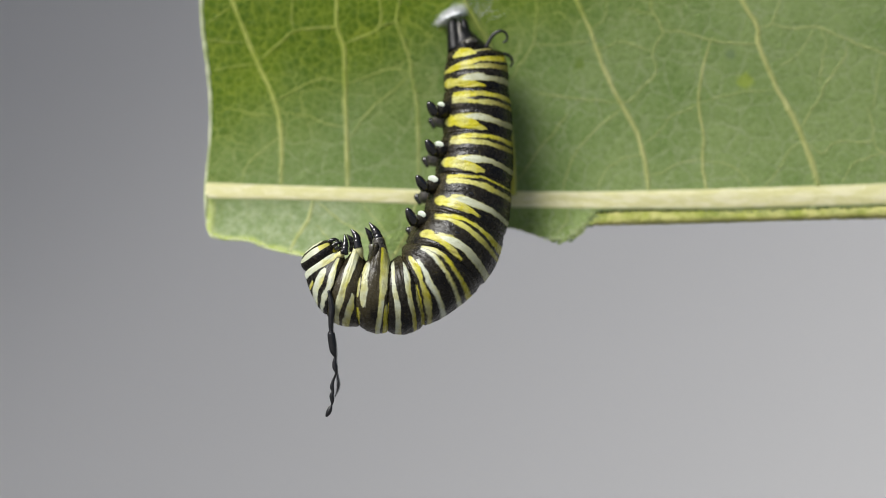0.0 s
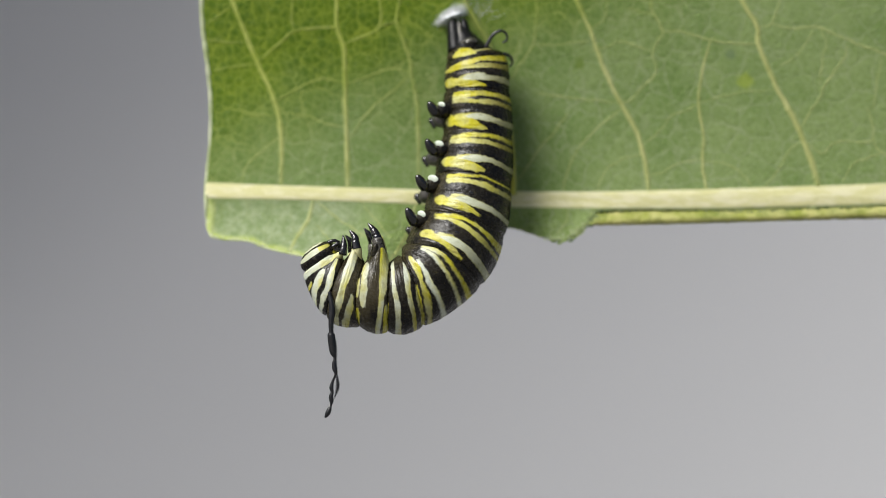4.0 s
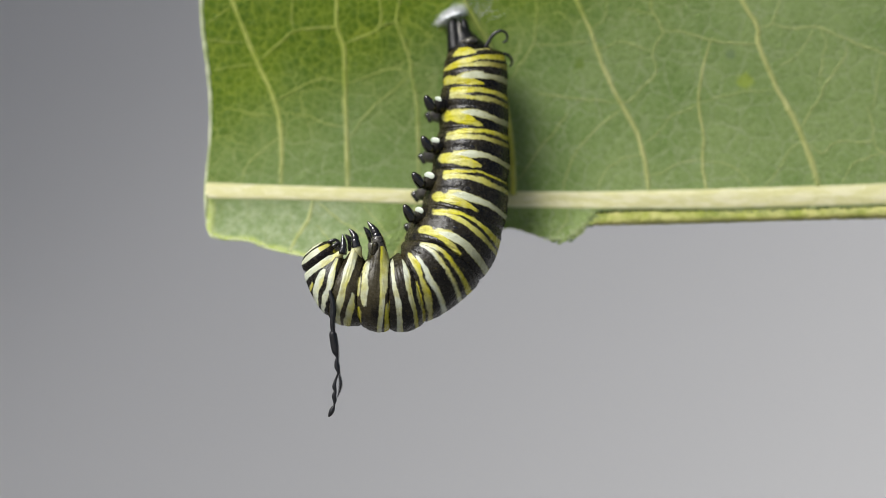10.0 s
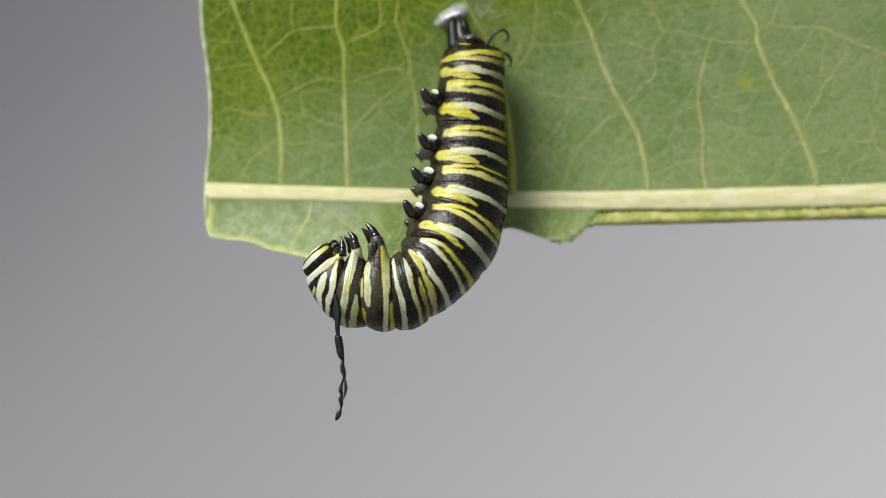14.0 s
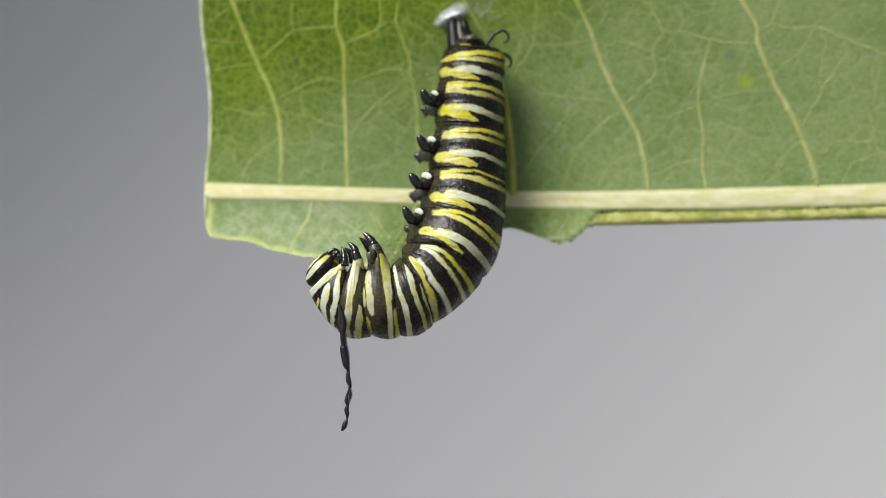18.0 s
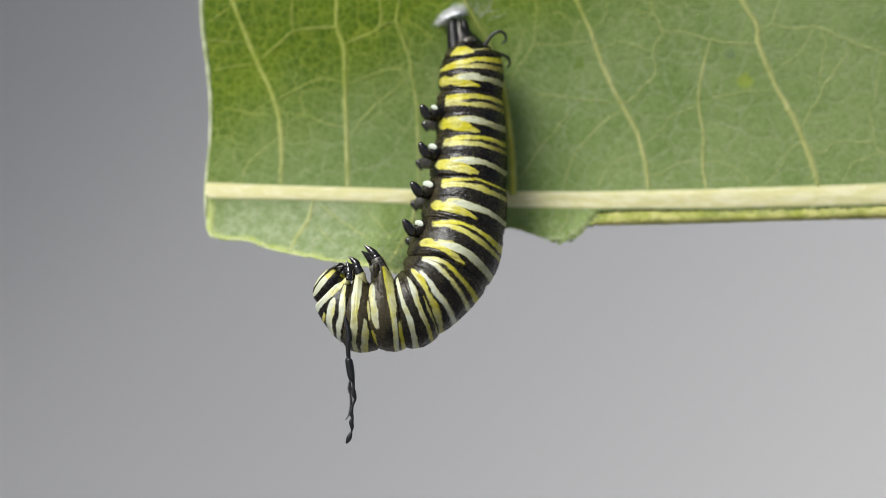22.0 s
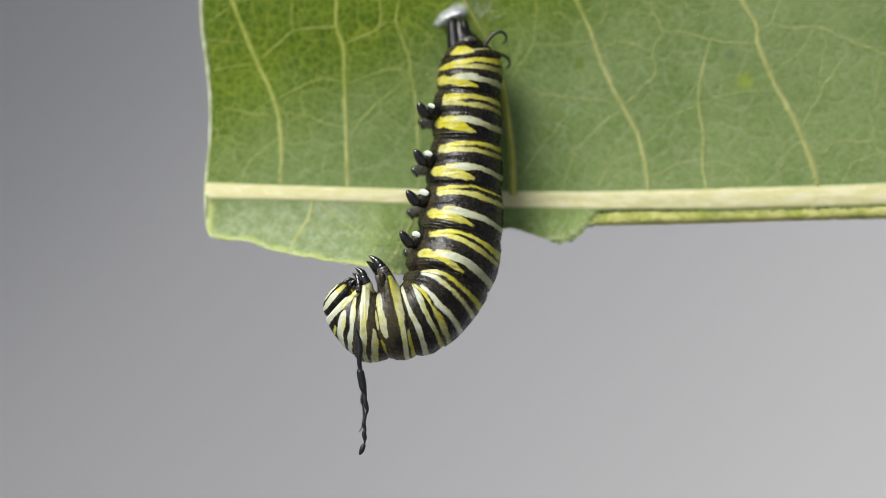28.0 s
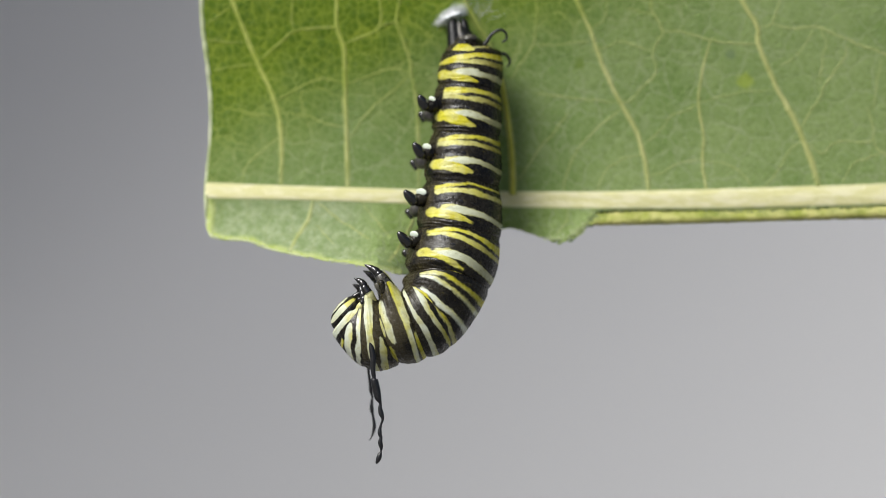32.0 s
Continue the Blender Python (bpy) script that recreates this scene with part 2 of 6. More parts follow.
# ---- backdrop and ground ----
def backdrop():
    """A plain grey sheet that hangs behind in a shallow hollow curve."""
    bm = bmesh.new()
    rows, cols = 90, 90
    grid = []
    for i in range(rows + 1):
        v = i / rows
        row = []
        for j in range(cols + 1):
            x = -0.8 + 1.6 * j / cols
            z = -0.7 + 1.4 * v
            w = (x - z) * 0.7071 + 0.02
            far = max(0.0, abs(w) - 0.28)
            y = 0.75 - 0.9 * (min(abs(w), 0.28) ** 2 + 0.56 * far) - 0.78 * max(0.0, min(-w, 0.28) - 0.03) ** 2
            row.append(bm.verts.new((x, y, z)))
        grid.append(row)
    for i in range(rows):
        for j in range(cols):
            bm.faces.new((grid[i][j], grid[i][j + 1], grid[i + 1][j + 1], grid[i + 1][j]))
    r = bmesh.ops.extrude_face_region(bm, geom=bm.faces[:])
    for v in r["geom"]:
        if isinstance(v, bmesh.types.BMVert):
            v.co.y += 0.004
    bmesh.ops.recalc_face_normals(bm, faces=bm.faces)
    tagged(part("backdrop", bm, PAPER, None), "plain matte grey paper backdrop sheet", "backdrop", kind="structure")


def ground():
    bm = bmesh.new()
    bmesh.ops.create_grid(bm, x_segments=8, y_segments=8, size=400)
    ob = part("ground", bm, EARTH, None, smooth=False)
    ob.location.z = -0.95
    tagged(ob, "plain grey ground far below the leaf", "ground", kind="structure")


backdrop()
ground()

# ---- leaf ----
LEAF_Y = 5.2


def leaf_y(x, z):
    """Depth of the blade's face in mm: nearly flat, slightly cupped and wavy, its lower flap curled a little forward."""
    y = LEAF_Y + 0.35 * math.sin(x * 0.09 + 0.6) + 0.25 * math.sin(z * 0.16 + x * 0.05)
    y += 0.00035 * max(0.0, x - 20) ** 2
    if z < 22:
        y -= 0.0054 * (22 - max(z, 5.6)) ** 2
    if z < 5.6:
        curl = 0.10 * min(1.0, max(0.0, (-2.0 - x) / 5)) + 0.10 * min(1.0, max(0.0, (x - 8) / 4)) * min(1.0, max(0.0, (21 - x) / 5))
        y -= curl * (5.6 - z) ** 2
    if z > 5:
        y -= 0.02 * (z - 5) ** 2 / (z + 1)
    if x < 2:
        y += 0.0018 * (2 - x) ** 2
    return y


def on_leaf(p, lift=0.0):
    return at(p, leaf_y(p[0], p[1]) - lift)


LOWER_EDGE = [(-25.74, 2.22), (-24.96, 1.32), (-23.94, 1.02), (-20.76, 0.84), (-19.14, 0.18), (-17.04, -0.36), (-13.44, -1.08), (-8.64, -1.8), (-4.08, -2.82), (-1.44, -2.34),
              (4.56, 1.86), (7.26, 2.22), (10.56, 1.2), (12.48, 0.6), (14.76, 1.62), (15.72, 2.94), (16.32, 4.02), (20.16, 4.26), (27.96, 4.38), (38.16, 4.62), (47.04, 4.98), (66.96, 5.94)]
LEFT_EDGE = [(-24.66, 1.2), (-25.08, 2.04), (-25.14, 4.86), (-25.2, 6.66), (-24.78, 11.46), (-24.72, 15.66), (-25.08, 19.86), (-25.62, 23.46), (-25.68, 26.46), (-25.32, 33.66), (-23.04, 46.26)]


def line_at(points, value, key):
    other = 1 - key
    pts = sorted(points, key=lambda p: p[key])
    for a, b in zip(pts, pts[1:]):
        if a[key] <= value <= b[key]:
            f = (value - a[key]) / max(1e-9, b[key] - a[key])
            return a[other] + (b[other] - a[other]) * f
    return pts[0][other] if value < pts[0][key] else pts[-1][other]


def rag(x, size=1.0):
    return size * (0.10 * noise.noise((x * 0.9, 3.1, 0)) + 0.07 * noise.noise((x * 2.6, 7.7, 0)) + 0.05 * noise.noise((x * 6.5, 1.7, 0)))


def build_leaf():
    leaf = new("leaf")
    tagged(leaf, "green leaf underside with cream midrib, cut tip and chewed edge", "leaf")
    x0, x1, ztop = LEFT_EDGE[2][0], 66.0, 46.0
    cols, rows = 420, 110
    bm = bmesh.new()
    front, back, hem = [], [], []
    for j in range(cols + 1):
        a = j / cols
        xa = x0 + (x1 - x0) * a
        f_col, b_col = [], []
        top = ztop - 22 * max(0.0, a - 0.72) ** 2 * 4
        bottom = line_at(LOWER_EDGE, xa, 0) + rag(xa, 1.7 if xa < -3 else 1.0)
        for i in range(rows + 1):
            b = (i / rows) ** 1.3
            z = bottom + (top - bottom) * b
            x = xa + (line_at(LEFT_EDGE, z, 1) - x0 + rag(z + 40, 0.6)) * (1 - a) ** 6
            p = (x, z)
            f_col.append(bm.verts.new(on_leaf(p)))
            # thin pale hem where the blade was cut at the tip
            far = min(z - bottom, (x - line_at(LEFT_EDGE, z, 1)) * 0.8 + max(0.0, z - 5.2) * 0.5)
            pale = max(0.0, 1 - far / (0.80 + 0.5 * noise.noise((x * 0.5, z * 0.5, 9.0)))) if xa < -4.5 else 0.0
            hem += [pale, pale]
            edge = min(1.0, i / 4, j / 4, (rows - i) / 4, (cols - j) / 4)
            b_col.append(bm.verts.new(on_leaf(p, -0.10 - 0.22 * edge)))
        front.append(f_col)
        back.append(b_col)
    for j in range(cols):
        for i in range(rows):
            bm.faces.new((front[j][i], front[j + 1][i], front[j + 1][i + 1], front[j][i + 1]))
            bm.faces.new((back[j][i], back[j][i + 1], back[j + 1][i + 1], back[j + 1][i]))
        bm.faces.new((front[j][0], back[j][0], back[j + 1][0], front[j + 1][0]))
        bm.faces.new((front[j][rows], front[j + 1][rows], back[j + 1][rows], back[j][rows]))
    for i in range(rows):
        bm.faces.new((front[0][i], front[0][i + 1], back[0][i + 1], back[0][i]))
        bm.faces.new((front[cols][i], back[cols][i], back[cols][i + 1], front[cols][i + 1]))
    set_float(part("blade", bm, LEAF, leaf).data, "hem", hem)

    def ridge(name, points, widths, height, power, attr, strength, label="", steps=8):
        """A cord that rises softly out of the blade along points (x, z in mm); widths in mm."""
        line, wide = resample([(p[0], 0, p[1]) for p in points], widths, steps)
        bm = bmesh.new()
        spans = (-1.0, -0.86, -0.7, -0.5, -0.25, 0.0, 0.25, 0.5, 0.7, 0.86, 1.0)
        rows, value = [], []
        for k, p in enumerate(line):
            way = (line[min(k + 1, len(line) - 1)] - line[max(k - 1, 0)]).normalized()
            side = Vector((-way.z, 0, way.x))
            jog = ((0.16 if strength < 0.7 else 0.08) * (noise.noise((p.x * 0.8, p.z * 0.8, 1.0)) + 0.6 * noise.noise((p.x * 2.6, p.z * 2.6, 6.0))) if attr == "core" else 0.01 * noise.noise((p.x, p.z, 1.0)))
            end = min(1.0, (k + 0.4) / 3, (len(line) - 0.6 - k) / 3) if attr == "core" else 1.0
            jog *= min(1.0, k / 4, (len(line) - 1 - k) / 4) if attr == "core" else 1.0
            end = max(0.7, end)
            row = []
            for t in spans:
                q = p + side * (t * wide[k] * (1 + (0.35 if attr == "core" else 0.03) * noise.noise((p.x * 1.3, p.z * 1.3, 4.0))) + jog)
                h = (1 - abs(t) ** power) ** (1.0 if power > 3 else 1.6)
                row.append(bm.verts.new(on_leaf((q.x, q.z), height * h * end + 0.012 * end - 0.02)))
                value.append(strength * end * min(1.0, h * 1.25))
            rows.append(row)
        for a, b in zip(rows, rows[1:]):
            for i in range(len(spans) - 1):
                bm.faces.new((a[i], a[i + 1], b[i + 1], b[i]))
        bmesh.ops.recalc_face_normals(bm, faces=bm.faces)
        if sum(f.normal.y for f in bm.faces) > 0:
            bmesh.ops.reverse_faces(bm, faces=bm.faces)
        ob = part(name, bm, LEAF, leaf, label)
        set_float(ob.data, attr, value)

    # midrib
    ridge("midrib", [(-25.26, 6.24), (-17.04, 6), (-8.64, 5.76), (-0.24, 5.46), (8.16, 5.28), (16.56, 5.22), (27.96, 5.34), (39.96, 5.64), (47.04, 5.88), (65.76, 6.78)],
          [0.06 * r for r in (15.5, 14.0, 14.0, 14.5, 15.5, 16.5, 19, 20, 20.5, 21.5)], 0.09, 5, "rib", 1.0, "thick cream midrib", 14)

    def vein(points, width, thin=False, tall=0.0, tone=0.95, attr="core"):
        n = len(points)
        ridge("vein", points, [width * 0.06 * (0.42 + 0.12 * k / (n - 1)) for k in range(n)], 0.01 + 0.006 * width + tall, 2, attr, (0.6 if points[0][0] < 0 else 0.5) if thin else tone, steps=6)

    # side veins, from the margin down to the midrib
    vein([(-23.94, 31.86), (-22.44, 26.46), (-21.12, 23.16), (-19.74, 19.86), (-18, 15.96), (-17.22, 12.36), (-17.22, 6.66)], 11)
    vein([(-11.64, 31.86), (-11.34, 26.46), (-11.28, 23.46), (-10.56, 21.36), (-10.44, 17.46), (-10.26, 12.06), (-10.14, 6.36)], 11)
    vein([(-4.32, 30.06), (-4.8, 25.26), (-4.8, 23.76), (-3.72, 20.76), (-3.36, 18.36), (-2.76, 15.06), (-2.58, 6.36)], 8.5, True)
    vein([(0.96, 30.06), (2.88, 25.26), (4.92, 21.66), (6.3, 17.46)], 15, tall=0.3, tone=0.6)
    # beside the body: yellow from bounced light, put into the colour
    vein([(5.6, 19.7), (6.3, 17.46), (7.02, 12.96), (7.38, 9.06), (7.44, 5.76)], 15, tall=0.45, tone=0.9, attr="bounce_gold")
    vein([(12.06, 31.26), (14.16, 26.46), (15.66, 23.16), (16.56, 20.46), (18.48, 16.26), (20.28, 12.96), (21.36, 9.66), (21.84, 5.94)], 11, tone=0.92)
    vein([(29.16, 31.26), (31.68, 26.46), (33.36, 23.58), (33.48, 21.78), (35.28, 17.46), (37.08, 14.16), (38.76, 10.26), (39.96, 6.36)], 13, tone=1.0)
    vein([(28.44, 22.26), (27.48, 18.66), (27.12, 15.36), (27.66, 12.06), (27.54, 9.36), (27.96, 6.06)], 7)
    vein([(45.36, 31.26), (48.96, 22.86), (52.56, 14.46), (54.96, 6.66)], 11)
    # branches
    vein([(-19.74, 19.74), (-17.94, 21.36), (-15.84, 23.16), (-13.44, 23.46), (-11.22, 23.58)], 7, True)
    vein([(-15.84, 23.16), (-16.08, 24.66), (-15.84, 27.66)], 6, True)
    vein([(-10.56, 21.78), (-8.64, 22.56), (-6.72, 23.58), (-6.72, 26.46), (-7.14, 28.26)], 6, True)
    vein([(-6.72, 23.58), (-5.64, 24.06), (-4.8, 23.94)], 5, True)
    vein([(-21.12, 21.96), (-23.04, 22.02), (-25.32, 22.26)], 5, True)
    vein([(-19.74, 19.74), (-22.14, 19.38), (-24.54, 19.02)], 5, True)
    vein([(-22.44, 25.86), (-23.64, 24.96), (-25.44, 23.58)], 5, True)
    vein([(-17.88, 15.66), (-16.32, 16.56), (-15.24, 17.16), (-12.96, 18.06), (-10.56, 17.58)], 5, True)
    vein([(-18, 14.16), (-20.64, 14.46), (-23.34, 15.06)], 5, True)
    vein([(-10.44, 17.46), (-8.04, 18.36), (-5.64, 19.14), (-3.42, 18.78)], 4.5, True)
    vein([(-10.14, 11.46), (-8.04, 14.46), (-5.64, 16.56), (-3.36, 18.66)], 4.5, True)
    vein([(-17.04, 12.06), (-18.84, 10.74), (-20.64, 9.06), (-21.54, 6.96)], 4, True)
    vein([(-17.22, 14.46), (-14.34, 14.16), (-12.54, 13.26), (-10.38, 12.96)], 3.5, True)
    vein([(-13.74, 5.34), (-14.34, 3.06), (-15.54, 1.26), (-16.32, -0.3)], 10, tone=0.75)
    vein([(-13.44, 5.1), (-12.0, 3.84), (-9.9, 2.4), (-7.86, 1.08)], 5, True)
    vein([(-13.6, 2.7), (-12.5, 1.5), (-11.6, 0.55)], 4, True)
    vein([(-8.64, 4.98), (-7.44, 3.36), (-5.64, 1.26)], 4, True)
    vein([(-2.94, 4.86), (-3.3, 2.8), (-4.5, 0.4), (-5.8, -1.4)], 9, tone=0.75)
    vein([(18.36, 15.66), (19.86, 15.66), (21.06, 17.16), (22.56, 18.66), (22.32, 21.06), (23.28, 23.16), (22.26, 25.26), (21.96, 27.66)], 6, True)
    vein([(23.28, 23.16), (25.26, 23.04), (27.06, 22.56), (28.68, 22.14), (30.96, 21.84), (33.36, 21.78)], 6, True)
    vein([(33.48, 23.58), (34.86, 23.94), (35.76, 26.46)], 4.5, True)
    vein([(34.86, 23.94), (36.96, 23.46), (39.96, 23.58), (41.76, 22.74), (43.56, 21.96), (45.36, 21.36), (48.96, 19.98)], 6, True)
    vein([(42.96, 21.66), (42.36, 19.86), (40.56, 17.46), (39.96, 15.96), (38.88, 14.46), (38.16, 12.96)], 5.5, True)
    vein([(39.96, 23.58), (40.68, 21.96), (40.26, 19.86), (39.96, 17.46)], 4, True)
    vein([(35.28, 19.26), (36.96, 20.16), (38.46, 21.66), (39.36, 23.46)], 3.5, True)
    vein([(35.28, 16.86), (32.76, 16.74), (30.36, 16.38), (27.36, 15.54)], 3.5, True)
    vein([(38.76, 11.16), (40.26, 10.26), (41.16, 10.98), (42.24, 11.46), (44.76, 11.34), (45.66, 11.58)], 4.5, True)
    vein([(45.06, 15.06), (45.66, 12.96), (45.72, 11.46), (47.04, 9.96), (48.96, 8.46)], 5, True)
    vein([(42.36, 6.96), (43.26, 8.76), (44.76, 9.54), (46.86, 10.26)], 4.5, True)
    vein([(46.56, 20.46), (46.08, 17.46), (45.66, 14.76)], 4, True)
    vein([(33.96, 6.36), (35.46, 8.16), (36.66, 10.26), (38.04, 11.46)], 4, True)
    vein([(27.66, 9.36), (30.36, 8.94), (32.16, 7.56), (33.06, 6.36)], 3.5, True)
    vein([(21.36, 11.16), (22.86, 12.36), (24.36, 14.16), (25.86, 14.76), (27.18, 15.36)], 4.5, True)
    vein([(21.84, 7.86), (23.16, 8.16), (24.96, 9.06), (27.54, 9.54)], 3.5, True)
    vein([(15.66, 21.06), (17.46, 21.54), (19.26, 21.96), (22.26, 20.94)], 4, True)
    vein([(15.54, 23.16), (17.16, 24.66), (17.46, 27.06)], 4, True)
    vein([(9.96, 27.06), (9.96, 24.36), (9.48, 21.66), (8.16, 19.56), (7.26, 18.06)], 5, True)
    vein([(9.48, 21.66), (12.06, 21.78), (14.16, 21.96), (15.66, 22.14)], 4, True)
    vein([(18.66, 15.54), (15.96, 15.78), (12.96, 16.14), (9.96, 16.56)], 5, True)
    vein([(7.26, 6.66), (8.76, 8.46), (10.26, 10.74), (12.06, 12.78), (13.26, 14.46)], 5.5, True)
    vein([(12.66, 5.76), (13.26, 8.46), (14.46, 10.86), (16.56, 12.96), (18.84, 14.76)], 5.5, True)
    vein([(16.26, 5.76), (17.16, 8.16), (18.66, 9.36), (21.36, 10.14)], 4, True)
    vein([(15.96, 4.26), (15.06, 2.16), (13.68, 1.14)], 6, True)
    vein([(13.26, 4.5), (12.96, 2.76), (12.06, 1.56)], 4, True)
    vein([(19.56, 25.56), (20.76, 25.26), (22.38, 24.96)], 4, True)
    vein([(-24.24, 5.16), (-24.36, 3.36), (-24.48, 1.56)], 5, True)

    # lower half of the blade, folded back behind the midrib and torn
    bm = bmesh.new()
    rows_, dry = [], []
    n = 260
    for j in range(n + 1):
        f = j / n
        x = 14.7 + (66.0 - 14.7) * f
        zt = line_at(LOWER_EDGE, x, 0) + 0.35
        zb = 2.52 + 0.0224 * (x - 17.6) - 0.05 * math.sin(f * 9) + rag(x, 0.4)
        fade = min(1.0, f * 50)
        col = []
        dry += [min(1.0, max(0.0, (abs(dz) - 0.72) / 0.2)) for dz in (0.0, 0.2, 0.42, 0.65, 0.85, 0.97, 1.0, 0.8, 0.4, 0.0)]
        for i, (dz, dy) in enumerate(((0.0, 0.7), (0.2, 0.35), (0.42, 0.0), (0.65, -0.22), (0.85, -0.25), (0.97, -0.05), (1.0, 0.35), (0.8, 1.1), (0.4, 1.5), (0.0, 1.3))):
            z = zt + (zb - zt) * dz * (0.38 + 0.62 * fade)
            wob = 0.10 * noise.noise((x * 1.7, dz * 4, 2.0)) + 0.06 * noise.noise((x * 5.0, dz * 7, 5.0))
            col.append(bm.verts.new(at((x, z + wob * 0.6), leaf_y(x, z) + dy + wob)))
        rows_.append(col)
    for a, b in zip(rows_, rows_[1:]):
        for i in range(len(a)):
            k = (i + 1) % len(a)
            bm.faces.new((a[i], b[i], b[k], a[k]))
    bm.faces.new(rows_[0])
    bm.faces.new(rows_[-1][::-1])
    bmesh.ops.recalc_face_normals(bm, faces=bm.faces)
    set_float(part("folded_margin", bm, MARGIN, leaf, "torn olive-green margin folded behind the midrib").data, "dry", dry)

    # crumbs of chewed blade along the torn edges
    rnd = random.Random(11)

    def crumbs(name, points, count, spread, size, label, material=CRUMB):
        bm = bmesh.new()
        for _ in range(count):
            t = rnd.uniform(0, len(points) - 1)
            p = spline([(a[0], 0, a[1]) for a in points], t)
            p = (p.x + rnd.gauss(0, spread), p.z + rnd.gauss(0, spread * 0.5))
            r = size * rnd.uniform(0.5, 1.4) * MM
            turn = rnd.uniform(0, 3.14)
            c_, s_ = math.cos(turn), math.sin(turn)
            blob(bm, on_leaf(p, rnd.uniform(-0.05, 0.12)), (Vector((c_, 0, s_)) * r * rnd.uniform(1, 2.2), Vector((-s_, 0, c_)) * r * 0.7, Vector((0, 1, 0)) * r * 0.7), 5, 7, 0.5)
        part(name, bm, material, leaf, label)

    crumbs("chewed_edge", [(11.46, 1.02), (12.54, 0.78), (13.68, 1.32), (14.76, 1.98), (15.54, 2.82), (16.08, 3.66)], 90, 0.22, 0.12, "crumbly chewed edge of dark green blade")
    crumbs("chewed_edge", [(10.56, 1.26), (12.06, 1.02), (13.26, 1.56), (14.46, 2.16), (15.36, 2.94)], 60, 0.25, 0.09, "pale crumbs on the chewed edge", RIM)
    crumbs("torn_edge", [(16.08, 4.02), (20.16, 4.14), (27.96, 4.2), (32.76, 3.96), (38.16, 4.26), (42.96, 4.5), (47.04, 4.68), (51.36, 4.98)], 230, 0.13, 0.08, "ragged dark green tear line")

    crumbs("ragged_edge", [(-24.9, 1.5), (-23.64, 1.08), (-20.76, 0.84), (-19.14, 0.18), (-17.04, -0.36), (-13.44, -1.08), (-8.64, -1.8), (-5.04, -2.52)], 190, 0.10, 0.075, "pale ragged lower edge", RIM)

    # dry pale rim where the blade was cut
    for pts, rad in (([(-24.66, 1.3), (-25.14, 2.58), (-25.26, 6.42), (-24.84, 10.86), (-24.72, 15.36), (-25.08, 19.74), (-25.56, 23.46), (-25.68, 26.46), (-25.32, 31.86)], [2.0, 1.6, 3.0, 2.6, 3.2, 3.6, 4.0, 3.8, 3.5]),
                     ([(-24.66, 1.3), (-23.34, 0.96), (-20.76, 0.84), (-19.14, 0.18), (-17.04, -0.36), (-14.34, -0.9)], [1.8, 1.3, 1.6, 1.5, 1.5, 1.2])):
        line, radii = resample([on_leaf((p[0] + 0.06, p[1]), -0.10) for p in pts], [r * 0.06 * MM for r in rad], 14)
        radii = [r * (1 + 0.45 * noise.noise(p * 2400)) for p, r in zip(line, radii)]
        part("cut_rim", tube(bmesh.new(), line, radii, 8), RIM, leaf, "pale dry cut rim")
    return leaf


build_leaf()


